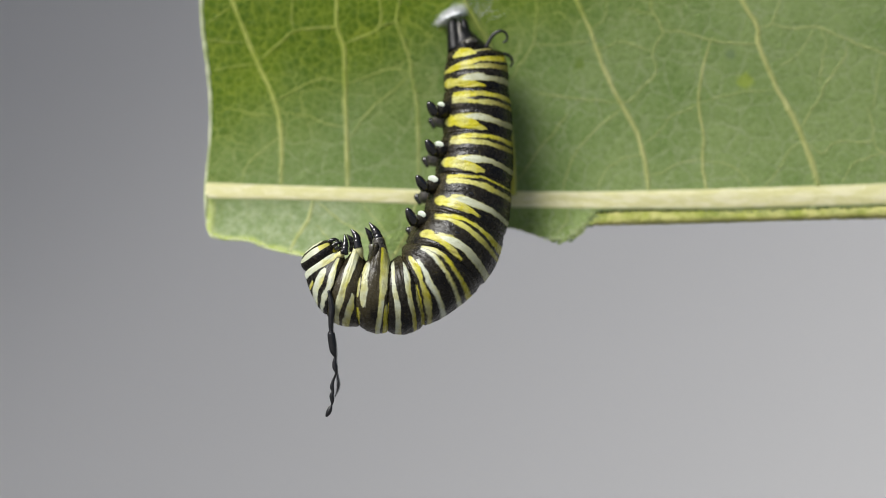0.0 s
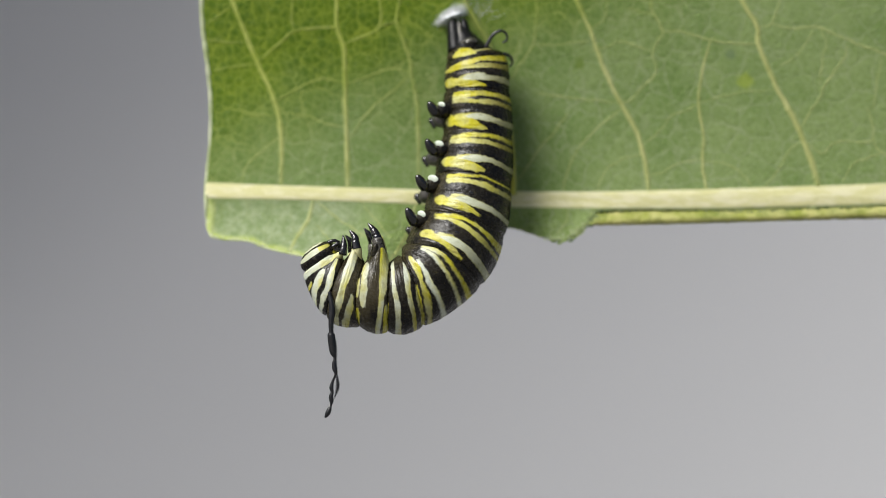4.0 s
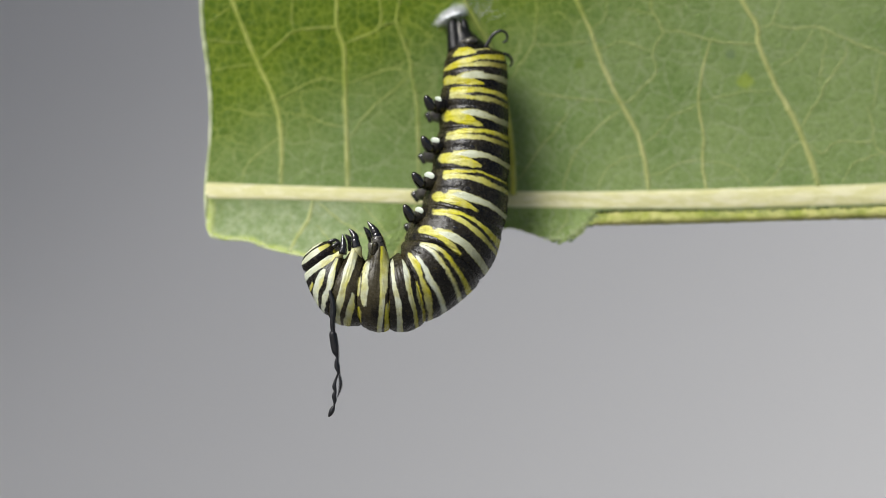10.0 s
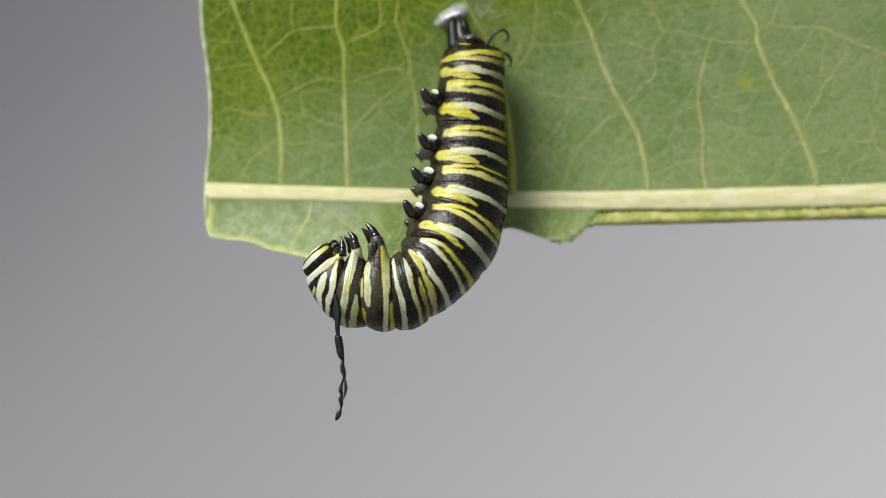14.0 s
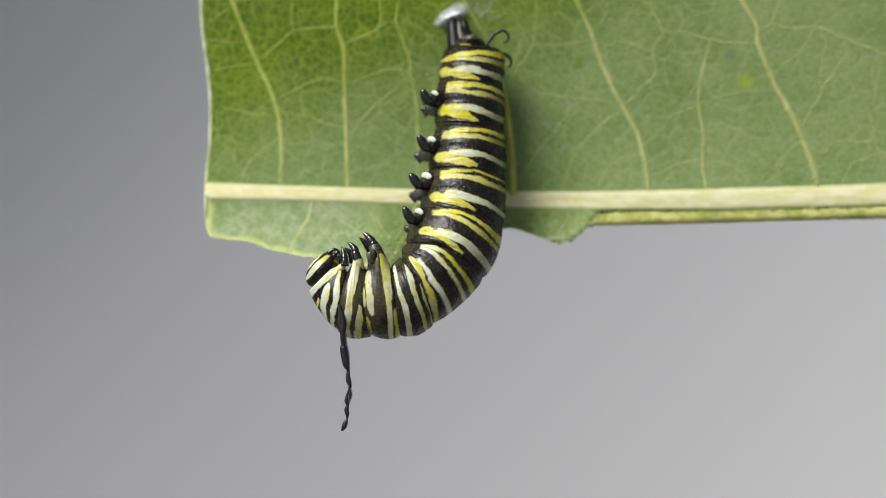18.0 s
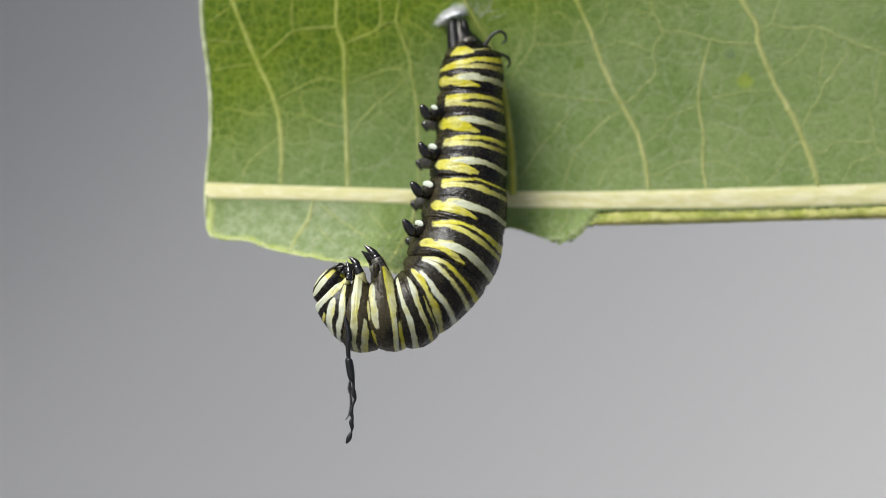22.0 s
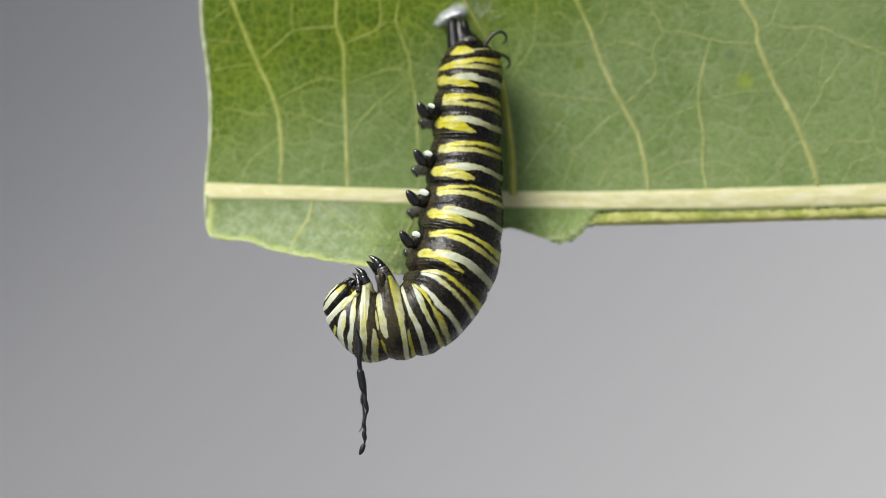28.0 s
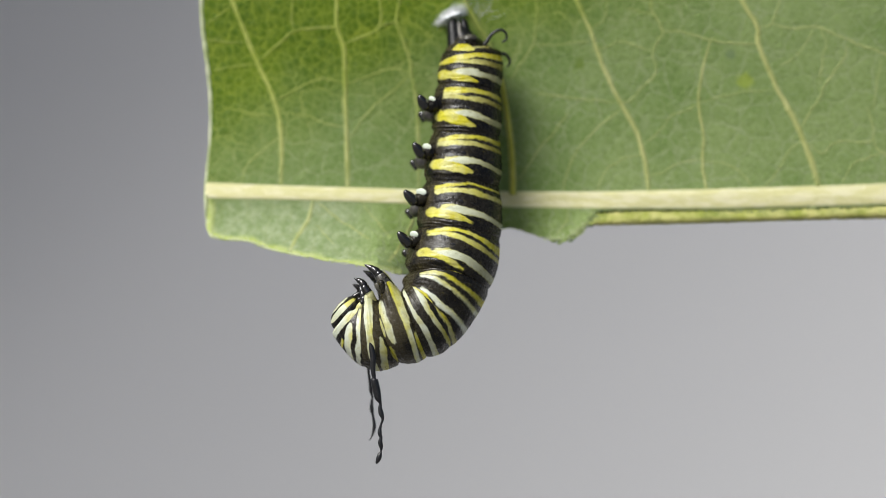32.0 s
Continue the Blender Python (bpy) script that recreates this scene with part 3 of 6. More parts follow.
def build_silk():
    """The white silk button by which the caterpillar hangs."""
    rnd = random.Random(4)
    pad = new("silk_pad")
    tagged(pad, "small white silk pad spun on the leaf underside", "silk pad")
    c = (0.90, 24.72)
    for (dx, dz), (rx, rz), tilt in (((0.12, 0.08), (0.68, 0.22), 0.40), ((-0.55, -0.22), (0.42, 0.18), 0.45)):
        bm = bmesh.new()
        blob(bm, on_leaf((c[0] + dx, c[1] + dz), 0.9), (Vector((rx, 0, rx * tilt)) * MM, Vector((0, 0.9, 0)) * MM, Vector((-0.15, 0, rz)) * MM), 18, 28, 0.7)
        part("button", bm, SILK, pad)
    # loose threads, most of them drawn out along the button
    for _ in range(230):
        a = rnd.uniform(0, 2 * math.pi)
        r0, r1 = rnd.uniform(0.1, 0.8), rnd.uniform(0.7, 1.9)
        bend = rnd.uniform(-0.6, 0.6)
        pts = []
        for f in (0, 0.35, 0.7, 1):
            r = r0 + (r1 - r0) * f
            p = (c[0] + 1.05 * r * math.cos(a + bend * f), c[1] + 0.42 * r * math.cos(a) + 0.42 * r * math.sin(a + bend * f))
            pts.append(on_leaf(p, 0.9 * (1 - f) + 0.05))
        line, radii = resample(pts, [0.016 * MM, 0.013 * MM, 0.010 * MM, 0.005 * MM], 4)
        part("silk_thread", tube(bmesh.new(), line, radii, 5), SILK, pad)
    # fine fuzz round the button
    fuzz = bmesh.new()
    for _ in range(300):
        a, r = rnd.uniform(0, 2 * math.pi), rnd.uniform(0.5, 1.9)
        turn, size = rnd.uniform(-0.5, 1.4), rnd.uniform(0.3, 0.8)
        x, z = c[0] + 0.85 * r * math.cos(a), c[1] + 0.15 + 0.38 * r * math.cos(a) + 0.42 * r * math.sin(a)
        pts = [on_leaf((x + f * math.cos(turn), z + f * math.sin(turn) + 0.1 * rnd.uniform(-1, 1)), 0.75 - 0.25 * r + 0.2 * rnd.random()) for f in (-size, -size / 3, size / 3, size)]
        line, radii = resample(pts, [0.003 * MM, 0.007 * MM, 0.007 * MM, 0.003 * MM], 2)
        tube(fuzz, line, radii, 4)
    part("silk_fuzz", fuzz, SILK, pad, "thin haze of loose silk")
    # thin wisps of silk over the blade beside it
    for _ in range(26):
        x, z = rnd.gauss(3.6, 1.3), rnd.gauss(25.6, 0.6)
        a = rnd.uniform(-0.2, 1.3)
        pts = [on_leaf((x + f * math.cos(a) + 0.15 * rnd.uniform(-1, 1), z + f * math.sin(a)), 0.12) for f in (-0.9, -0.3, 0.3, 0.9)]
        line, radii = resample(pts, [0.004 * MM, 0.007 * MM, 0.007 * MM, 0.004 * MM], 4)
        part("silk_thread", tube(bmesh.new(), line, radii, 5), SILK, pad)


build_silk()

# ---- caterpillar ----
# belly and back line of the body at the joints of its segments, tail to head (x, z in mm)
BELLY = [(0.36, 23.76), (0.9, 21.54), (0.3, 19.98), (0.06, 16.68), (-0.12, 12.18), (-0.96, 8.04), (-2.16, 4.08), (-4.08, 0.66), (-4.5, -0.48), (-5.64, -1.14), (-8.16, -1.02), (-10.26, -0.84), (-11.4, -0.3), (-11.94, 0.78)]
BACK = [(2.64, 23.94), (5.04, 21.42), (6.6, 20.52), (7.06, 16.68), (7.42, 11.88), (7.34, 6.78), (6.59, 1.19), (4.04, -4.04), (-2.04, -8.4), (-5.88, -9.06), (-8.88, -8.46), (-12.42, -7.26), (-14.64, -2.76), (-14.16, -0.42)]
KINDS = ["tail_segment"] + ["abdomen_segment"] * 8 + ["thorax_segment"] * 3 + ["head"]
N = len(KINDS)
BASE = on_leaf((1.68, 24.06), 0.5)


def depth_y(s):
    """The tail is fixed to the leaf; the body hangs away from it, its curled front end nearest to the viewer."""
    return float(np.interp(s, DEPTH_S, DEPTH))


DEPTH_S = np.linspace(0, 13, 105)
DEPTH = np.convolve(np.pad(np.interp(DEPTH_S, (0, 2, 4, 6, 7, 8, 9, 13), (2.6, 1.3, 0.1, -2.2, -3.6, -4.6, -5.0, -5.0)), 6, mode="edge"), np.ones(13) / 13, mode="valid")
FRONT = -5.0


def pivot(i):
    m = [sum(p[k] for p in (BELLY[i], BELLY[i + 1], BACK[i], BACK[i + 1])) / 4 for k in (0, 1)]
    return Vector((m[0] * MM, 0, m[1] * MM))


def band(u, q, rows, wob):
    """How far inside a stripe (u along the segment, q from belly -1 to back 1), given rows of (q, lower u, upper u)."""
    rows = np.array(rows)
    lo = np.interp(q, rows[:, 0], rows[:, 1])
    hi = np.interp(q, rows[:, 0], rows[:, 2])
    uu = u + wob
    inside = np.minimum(uu - lo, hi - uu)
    ends = np.full_like(u, 9.0)
    if rows[0, 0] > -0.99:
        ends = np.minimum(ends, (q - rows[0, 0]) * 1.1 + wob)
    if rows[-1, 0] < 0.99:
        ends = np.minimum(ends, (rows[-1, 0] - q) * 1.1 + wob)
    both = np.minimum(inside, ends)
    near = (inside > 0) & (ends > 0) & (np.minimum(inside, ends) < 0.1)
    return np.where(near, np.minimum(both, np.hypot(np.minimum(inside, 0.1), np.minimum(ends, 0.1)) - 0.045), both)


# the stripes of each segment: rows of (q from belly to back, u where it begins, u where it ends), colour, paleness
STRIPES = {}
STRIPES[1] = [
    ([(-0.80, 0.93, 0.99), (-0.63, 0.22, 0.98), (-0.45, 0.19, 0.96), (-0.28, 0.15, 0.92), (-0.11, 0.19, 0.89), (0.06, 0.53, 0.86)], "yellow", 0.2),
    ([(0.04, 0.45, 0.67), (0.31, 0.34, 0.52), (0.57, 0.22, 0.37), (0.84, 0.09, 0.30)], "yellow", 0.8),
]
STRIPES[2] = [
    ([(-1.00, 0.42, 0.50), (-0.60, 0.20, 0.46), (-0.20, 0.09, 0.30), (0.20, 0.01, 0.22), (0.60, 0.03, 0.23), (1.00, 0.04, 0.25)], "yellow", 0.1),
    ([(-0.77, 0.32, 0.44), (-0.41, 0.31, 0.44), (-0.06, 0.30, 0.45), (0.29, 0.28, 0.45), (0.65, 0.31, 0.47), (1.00, 0.35, 0.52)], "yellow", 0.6),
    ([(-0.92, 0.76, 0.81), (-0.68, 0.69, 0.92), (-0.43, 0.73, 0.97), (-0.18, 0.77, 0.97), (0.06, 0.83, 0.96), (0.31, 0.89, 0.95)], "yellow", 0.2),
    ([(-0.61, 0.70, 0.81), (-0.29, 0.59, 0.82), (0.04, 0.58, 0.79), (0.36, 0.65, 0.80), (0.68, 0.70, 0.83), (1.00, 0.71, 0.85)], "white", 0),
    ([(-0.82, 0.80, 0.15)], "bulb", 0),
]
STRIPES[3] = [
    ([(-0.74, 0.09, 0.23), (-0.39, 0.06, 0.23), (-0.04, 0.06, 0.20), (0.31, 0.07, 0.20), (0.65, 0.10, 0.22), (1.00, 0.18, 0.29)], "yellow", 0.1),
    ([(-0.74, 0.17, 0.34), (-0.39, 0.21, 0.35), (-0.04, 0.28, 0.37), (0.31, 0.28, 0.39), (0.65, 0.30, 0.42), (1.00, 0.34, 0.47)], "yellow", 0.55),
    ([(-0.93, 0.67, 0.77), (-0.68, 0.62, 0.84), (-0.44, 0.59, 0.91), (-0.19, 0.70, 0.93), (0.05, 0.81, 0.95), (0.30, 0.90, 0.94)], "yellow", 0.2),
    ([(-0.53, 0.60, 0.73), (-0.23, 0.57, 0.74), (0.08, 0.58, 0.75), (0.39, 0.64, 0.78), (0.69, 0.69, 0.82), (1.00, 0.75, 0.88)], "white", 0),
    ([(-0.78, 0.73, 0.13)], "bulb", 0),
]
STRIPES[4] = [
    ([(-0.76, 0.09, 0.21), (-0.41, 0.04, 0.18), (-0.06, 0.04, 0.16), (0.30, 0.05, 0.15), (0.65, 0.08, 0.18), (1.00, 0.11, 0.21)], "yellow", 0.1),
    ([(-0.76, 0.14, 0.29), (-0.40, 0.16, 0.29), (-0.05, 0.18, 0.29), (0.30, 0.20, 0.31), (0.65, 0.25, 0.35), (1.00, 0.29, 0.39)], "yellow", 0.55),
    ([(-0.84, 0.69, 0.78), (-0.61, 0.63, 0.90), (-0.38, 0.63, 0.94), (-0.16, 0.71, 0.96), (0.07, 0.79, 0.97), (0.30, 0.88, 0.94)], "yellow", 0.25),
    ([(-0.53, 0.59, 0.76), (-0.22, 0.56, 0.76), (0.08, 0.56, 0.74), (0.39, 0.59, 0.72), (0.69, 0.65, 0.76), (1.00, 0.71, 0.81)], "white", 0),
    ([(-0.71, 0.75, 0.13)], "bulb", 0),
]
STRIPES[5] = [
    ([(-0.67, 0.08, 0.21), (-0.34, 0.04, 0.15), (-0.00, 0.03, 0.10), (0.33, 0.03, 0.08), (0.67, 0.07, 0.12), (1.00, 0.12, 0.18)], "yellow", 0.1),
    ([(-0.66, 0.13, 0.30), (-0.33, 0.14, 0.26), (0.00, 0.15, 0.27), (0.34, 0.16, 0.29), (0.67, 0.21, 0.32), (1.00, 0.26, 0.36)], "yellow", 0.55),
    ([(-0.77, 0.70, 0.75), (-0.55, 0.62, 0.85), (-0.33, 0.62, 0.89), (-0.11, 0.70, 0.91), (0.11, 0.77, 0.91), (0.33, 0.87, 0.90)], "yellow", 0.25),
    ([(-0.51, 0.56, 0.72), (-0.21, 0.52, 0.72), (0.09, 0.57, 0.72), (0.39, 0.60, 0.74), (0.70, 0.65, 0.76), (1.00, 0.71, 0.81)], "white", 0),
    ([(-0.66, 0.72, 0.13)], "bulb", 0),
]
STRIPES[6] = [
    ([(-0.70, 0.06, 0.18), (-0.36, 0.01, 0.14), (-0.02, 0.02, 0.11), (0.32, 0.06, 0.16), (0.66, 0.13, 0.28), (1.00, 0.21, 0.37)], "yellow", 0.1),
    ([(-0.68, 0.11, 0.25), (-0.35, 0.12, 0.22), (-0.01, 0.16, 0.28), (0.33, 0.24, 0.39), (0.66, 0.34, 0.46), (1.00, 0.41, 0.50)], "yellow", 0.5),
    ([(-0.75, 0.63, 0.72), (-0.53, 0.62, 0.81), (-0.31, 0.67, 0.88), (-0.09, 0.80, 0.94), (0.13, 0.88, 0.99), (0.35, 0.94, 0.99)], "yellow", 0.3),
    ([(-0.46, 0.58, 0.79), (-0.17, 0.57, 0.82), (0.12, 0.62, 0.81), (0.42, 0.68, 0.85), (0.71, 0.72, 0.87), (1.00, 0.76, 0.89)], "white", 0),
    ([(-0.65, 0.67, 0.13)], "bulb", 0),
]
# these run from belly to back: paleness (0 rich yellow, 1 cream, 2 white) and dullness at both ends
STRIPES[7] = [
    ([(-0.14, 0.94, 1.00), (0.12, 0.96, 1.05), (0.39, 0.96, 1.05), (0.66, 0.96, 1.04), (1.0, 0.98, 1.04)], "yellow", (0.3, 0.3, 0.5, 0.7)),
    ([(-0.78, 0.56, 0.79), (-0.43, 0.63, 0.86), (-0.08, 0.78, 0.89), (0.27, 0.78, 0.91), (0.62, 0.78, 0.92), (1.0, 0.85, 0.94)], "yellow", (0.2, 0.9, 0, 0.7)),
    ([(-0.58, 0.48, 0.61), (-0.26, 0.56, 0.69), (0.05, 0.61, 0.75), (0.37, 0.61, 0.72), (0.68, 0.60, 0.69), (1.0, 0.61, 0.70)], "yellow", (2.0, 1.9, 0, 0.2)),
    ([(-0.69, 0.03, 0.10), (-0.35, 0.01, 0.14), (-0.01, 0.09, 0.18), (0.32, 0.16, 0.24), (0.66, 0.19, 0.27), (1.00, 0.18, 0.28)], "yellow", (0.9, 0.1, 0, 0.3)),
    ([(-0.66, 0.08, 0.18), (-0.33, 0.15, 0.27), (0.00, 0.24, 0.34), (0.34, 0.32, 0.39), (0.67, 0.35, 0.41), (1.00, 0.34, 0.42)], "yellow", (1.3, 1.1, 0, 0.3)),
]
STRIPES[8] = [
    ([(-0.94, 0.70, 0.93), (-0.56, 0.76, 0.91), (-0.19, 0.69, 0.87), (0.19, 0.61, 0.80), (0.56, 0.57, 0.77), (1.0, 0.59, 0.76)], "yellow", (1.7, 1.8, 0.2, 0.3)),
    ([(-0.82, 0.02, 0.17), (-0.46, 0.06, 0.34), (-0.1, 0.19, 0.37), (0.26, 0.18, 0.33), (0.62, 0.15, 0.28), (1.0, 0.15, 0.25)], "yellow", (2.0, 0.3, 0, 0.6)),
    ([(-0.75, 0.07, 0.16), (-0.46, 0.13, 0.22), (-0.1, 0.18, 0.23)], "yellow", (0.1, 0.3, 0, 0.1)),
]
STRIPES[9] = [
    ([(-1.0, -0.02, 0.43), (-0.61, 0.02, 0.31), (-0.23, 0.06, 0.29), (0.16, 0.12, 0.30), (0.55, 0.16, 0.34), (1.0, 0.24, 0.43)], "yellow", (0.45, 1.6, 0.15, 0.1)),
    ([(0.16, 0.01, 0.07), (0.41, -0.02, 0.10), (0.66, -0.02, 0.14), (1.0, 0.0, 0.16)], "yellow", (0.2, 0.2, 0.2, 0.4)),
    ([(-0.88, 0.82, 0.97), (-0.63, 0.69, 0.93), (-0.38, 0.65, 0.89), (-0.13, 0.63, 0.86), (0.12, 0.64, 0.84), (0.37, 0.68, 0.79)], "yellow", (1.2, 1.9, 0.4, 0.2)),
    ([(-0.52, 0.96, 1.03), (-0.19, 0.89, 1.01), (0.14, 0.87, 0.98)], "yellow", (1, 1, 0.5, 0.5)),
    ([(0.36, 0.91, 0.97), (0.52, 0.87, 1.0), (0.68, 0.88, 1.02), (0.82, 0.91, 1.02), (0.95, 0.95, 1.02)], "yellow", (0.2, 0.2, 0.4, 0.4)),
]
STRIPES[10] = [
    ([(-1.0, 0.21, 0.63), (-0.61, 0.24, 0.75), (-0.21, 0.38, 0.69), (0.18, 0.42, 0.72), (0.58, 0.52, 0.75), (1.0, 0.60, 0.72)], "yellow", (1.35, 1.3, 0.05, 0.25)),
    ([(-0.03, 0.04, 0.14), (0.18, 0.04, 0.20), (0.38, 0.06, 0.27), (0.58, 0.13, 0.36), (0.79, 0.23, 0.44), (1.0, 0.34, 0.51)], "yellow", (1.4, 0.8, 0.15, 0.35)),
]
STRIPES[11] = [
    ([(-0.77, 0.30, 0.52), (-0.42, 0.12, 0.46), (-0.08, 0.05, 0.36), (0.26, 0.06, 0.30), (0.60, 0.10, 0.28), (1.0, 0.12, 0.24)], "yellow", (1.2, 2.1, 0.05, 0)),
    ([(-0.20, 0.56, 0.70), (0.07, 0.48, 0.76), (0.30, 0.46, 0.73), (0.53, 0.44, 0.68), (0.77, 0.39, 0.62), (1.0, 0.30, 0.50)], "yellow", (1.7, 2.2, 0, 0)),
    ([(0.64, 0.67, 0.76), (0.78, 0.66, 0.75), (1.0, 0.62, 0.69)], "yellow", (0.1, 0.1, 0, 0)),
    ([(-1.0, 0.40, 1.0), (-0.84, 0.55, 1.12), (-0.50, 0.66, 1.19), (-0.23, 0.76, 1.19), (0.2, 0.86, 1.19), (0.6, 0.88, 1.19), (1.0, 0.86, 1.19)], "yellow", (1.3, 2.2, 0.05, 0)),
    ([(-0.62, 0.86, 1.0), (-0.45, 0.84, 1.02), (-0.28, 0.88, 1.0)], "yellow", (0.2, 0.2, 0, 0)),
]


def stripes(i):
    """The stripes on segment i and those that reach over from its neighbours."""
    out = []
    for k in ((i - 1, i, i + 1) if i >= 7 else (i,)):
        for rows, kind, p in STRIPES.get(k, ()):
            out.append(([(q, a + k - i, b + (k - i if kind != "bulb" else 0)) for q, a, b in rows], kind, p))
    return out


def paint(me, u, q, seed, marks, blend=True, brown=None, around=None, fold=True):
    """Store the stripes' pattern on a segment's mesh."""
    wob = np.array([0.030 * noise.noise((float(a) * 5 + seed * 7, float(b) * 2.6, seed)) + 0.016 * noise.noise((float(a) * 16 + seed, float(b) * 9, 3.0 + seed)) for a, b in zip(u, q)])
    if 8 <= seed <= 11:
        wob = wob * 1.35
    drift = np.array([0.75 * noise.noise((float(a) * 3.1 + seed * 5, float(b) * 2.3, 8.0)) + 0.35 * noise.noise((float(a) * 9 + seed, float(b) * 6.0, 5.0)) for a, b in zip(u, q)])
    side = (-0.9, 0.8, 1.0)[int(seed) % 3]
    # strength of the shade painted over the back
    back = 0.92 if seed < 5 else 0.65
    yellow, white, pale, dull_shade = np.full_like(u, -1.0), np.full_like(u, -1.0), np.zeros_like(u), np.zeros_like(u)
    for rows, kind, p in marks:
        if kind == "bulb":
            # the rounded yellow end of a stripe
            yellow = np.maximum(yellow, rows[0][2] - np.hypot(u - rows[0][1], (q - rows[0][0]) * 0.85) + wob * 0.5)
            continue
        d = band(u, q, rows, wob)
        if fold:
            # the skin tucked into the folds is dark
            d = d - 3.0 * np.maximum(0, np.maximum(-u, u - 1) - 0.035)
        if kind == "white":
            begin = rows[0][0]
            fade = np.clip((q - begin) / 0.45, 0, 1) if blend and begin > -0.7 else 1.0
            white = np.maximum(white, d - 0.10 * (1 - fade))
            pale = np.where(d > yellow, 0.6, pale)
            dull_shade = np.where(d > yellow, back * np.clip((q + 0.05) / 0.7, 0, 1), dull_shade)
        elif isinstance(p, tuple):
            f = np.clip((q - rows[0][0]) / (rows[-1][0] - rows[0][0]), 0, 1)
            r = np.array(rows)
            across = np.clip((u - np.interp(q, r[:, 0], r[:, 1])) / np.maximum(0.03, np.interp(q, r[:, 0], r[:, 2]) - np.interp(q, r[:, 0], r[:, 1])), 0, 1) - 0.5
            # one side of a stripe is yellower than the other, and the tone wanders along it
            tone = p[0] + (p[1] - p[0]) * f + side * across + drift
            pale = np.where((d > yellow) & (d > -0.1), tone, pale)
            dull_shade = np.where((d > yellow) & (d > -0.1), p[2] + (p[3] - p[2]) * f, dull_shade)
        else:
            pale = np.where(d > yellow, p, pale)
            # shade over the back is painted into the stripes as a duller colour
            dull_shade = np.where(d > yellow, back * (1.0 if p > 0.4 else 0.6) * np.clip((q + 0.05) / 0.7, 0, 1), dull_shade)
        yellow = np.maximum(yellow, d)
    pale = np.clip(pale + 0.25 * np.clip(-q - 0.2, 0, 1), 0, 2)
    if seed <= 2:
        # shade towards the tail is put into the colour as dullness
        dull_shade = np.maximum(dull_shade, 0.22)
    set_float(me, "dull_shade", dull_shade)
    set_float(me, "yellow", yellow)
    set_float(me, "white", white)
    set_float(me, "pale", pale)
    set_float(me, "brown", np.clip((-q - 0.3) * 1.5, 0.12, 0.9) if brown is None else np.full_like(u, brown))
    set_float(me, "along", u + seed)
    set_float(me, "around", q if around is None else around)


def body_point(s, ang, f):
    """A place on the skin: s along the body in segments, ang around it (0 faces the viewer, +90 deg the back)."""
    v, d = spline(BELLY3, s), spline(BACK3, s)
    c, a = (v + d) / 2, (d - v) / 2
    w = a.length * 0.86
    q = math.sin(ang)
    bow = spline(BOW3, s)
    y = depth_y(s)
    return (c + a * (q * f) + bow * (f * math.cos(ang) ** 2)) * ((360 + y) / 360) + Vector((0, y * MM - w * math.cos(ang) * f, 0))


# how far each joint's fold bows towards the tail on the flanks, mm
BOW = [(0, 0), (0, 0), (-0.01, 0.06), (0, 0.3), (0.01, 0.36), (0.08, 0.53), (0.25, 0.74), (0.73, 1.24), (0.57, 0.18), (0, 0), (-0.66, 0.06), (-0.23, 0.08), (0, 0), (0, 0)]
BOW3 = [Vector((b[0] * MM, 0, b[1] * MM)) for b in BOW]
BELLY3 = [Vector((p[0] * MM, 0, p[1] * MM)) for p in BELLY]
BACK3 = [Vector((p[0] * MM, 0, p[1] * MM)) for p in BACK]


# how tightly the skin is drawn in at the joints of the front segments
JOINT = {6: 0.945, 7: 0.945, 8: 0.905, 9: 0.885, 10: 0.885, 11: 0.885, 12: 0.885}


def swell(u, i):
    """Radius along a segment: bulging, pinched at its folds, sliding under its neighbours beyond them."""
    if i == 11 and u > 0.5:
        # the collar reaches over the back of the head
        return 1.015 - 30.0 * max(0.0, u - 1.03) ** 2
    over = max(0.0, -u, u - 1)
    if over > 0:
        return (0.945 if i < 6 else JOINT[i] if u < 0 else JOINT[i + 1]) - 0.55 * over
    b = math.sin(math.pi * u)
    if i >= 6:
        ends = JOINT[i] + (JOINT[i + 1] - JOINT[i]) * u
        return ends + (1.015 - ends) * b ** 0.42
    f = 0.945 + 0.068 * b ** 0.5
    f -= 0.016 * math.exp(-((u - 0.5) / 0.05) ** 2) * (1 if i >= 2 else 0)
    return f


# height of the lobes (mm) and where they stand along the segment
LOBE = {9: (2.7, 0.40), 10: (1.9, 0.48), 11: (0.6, 0.5)}


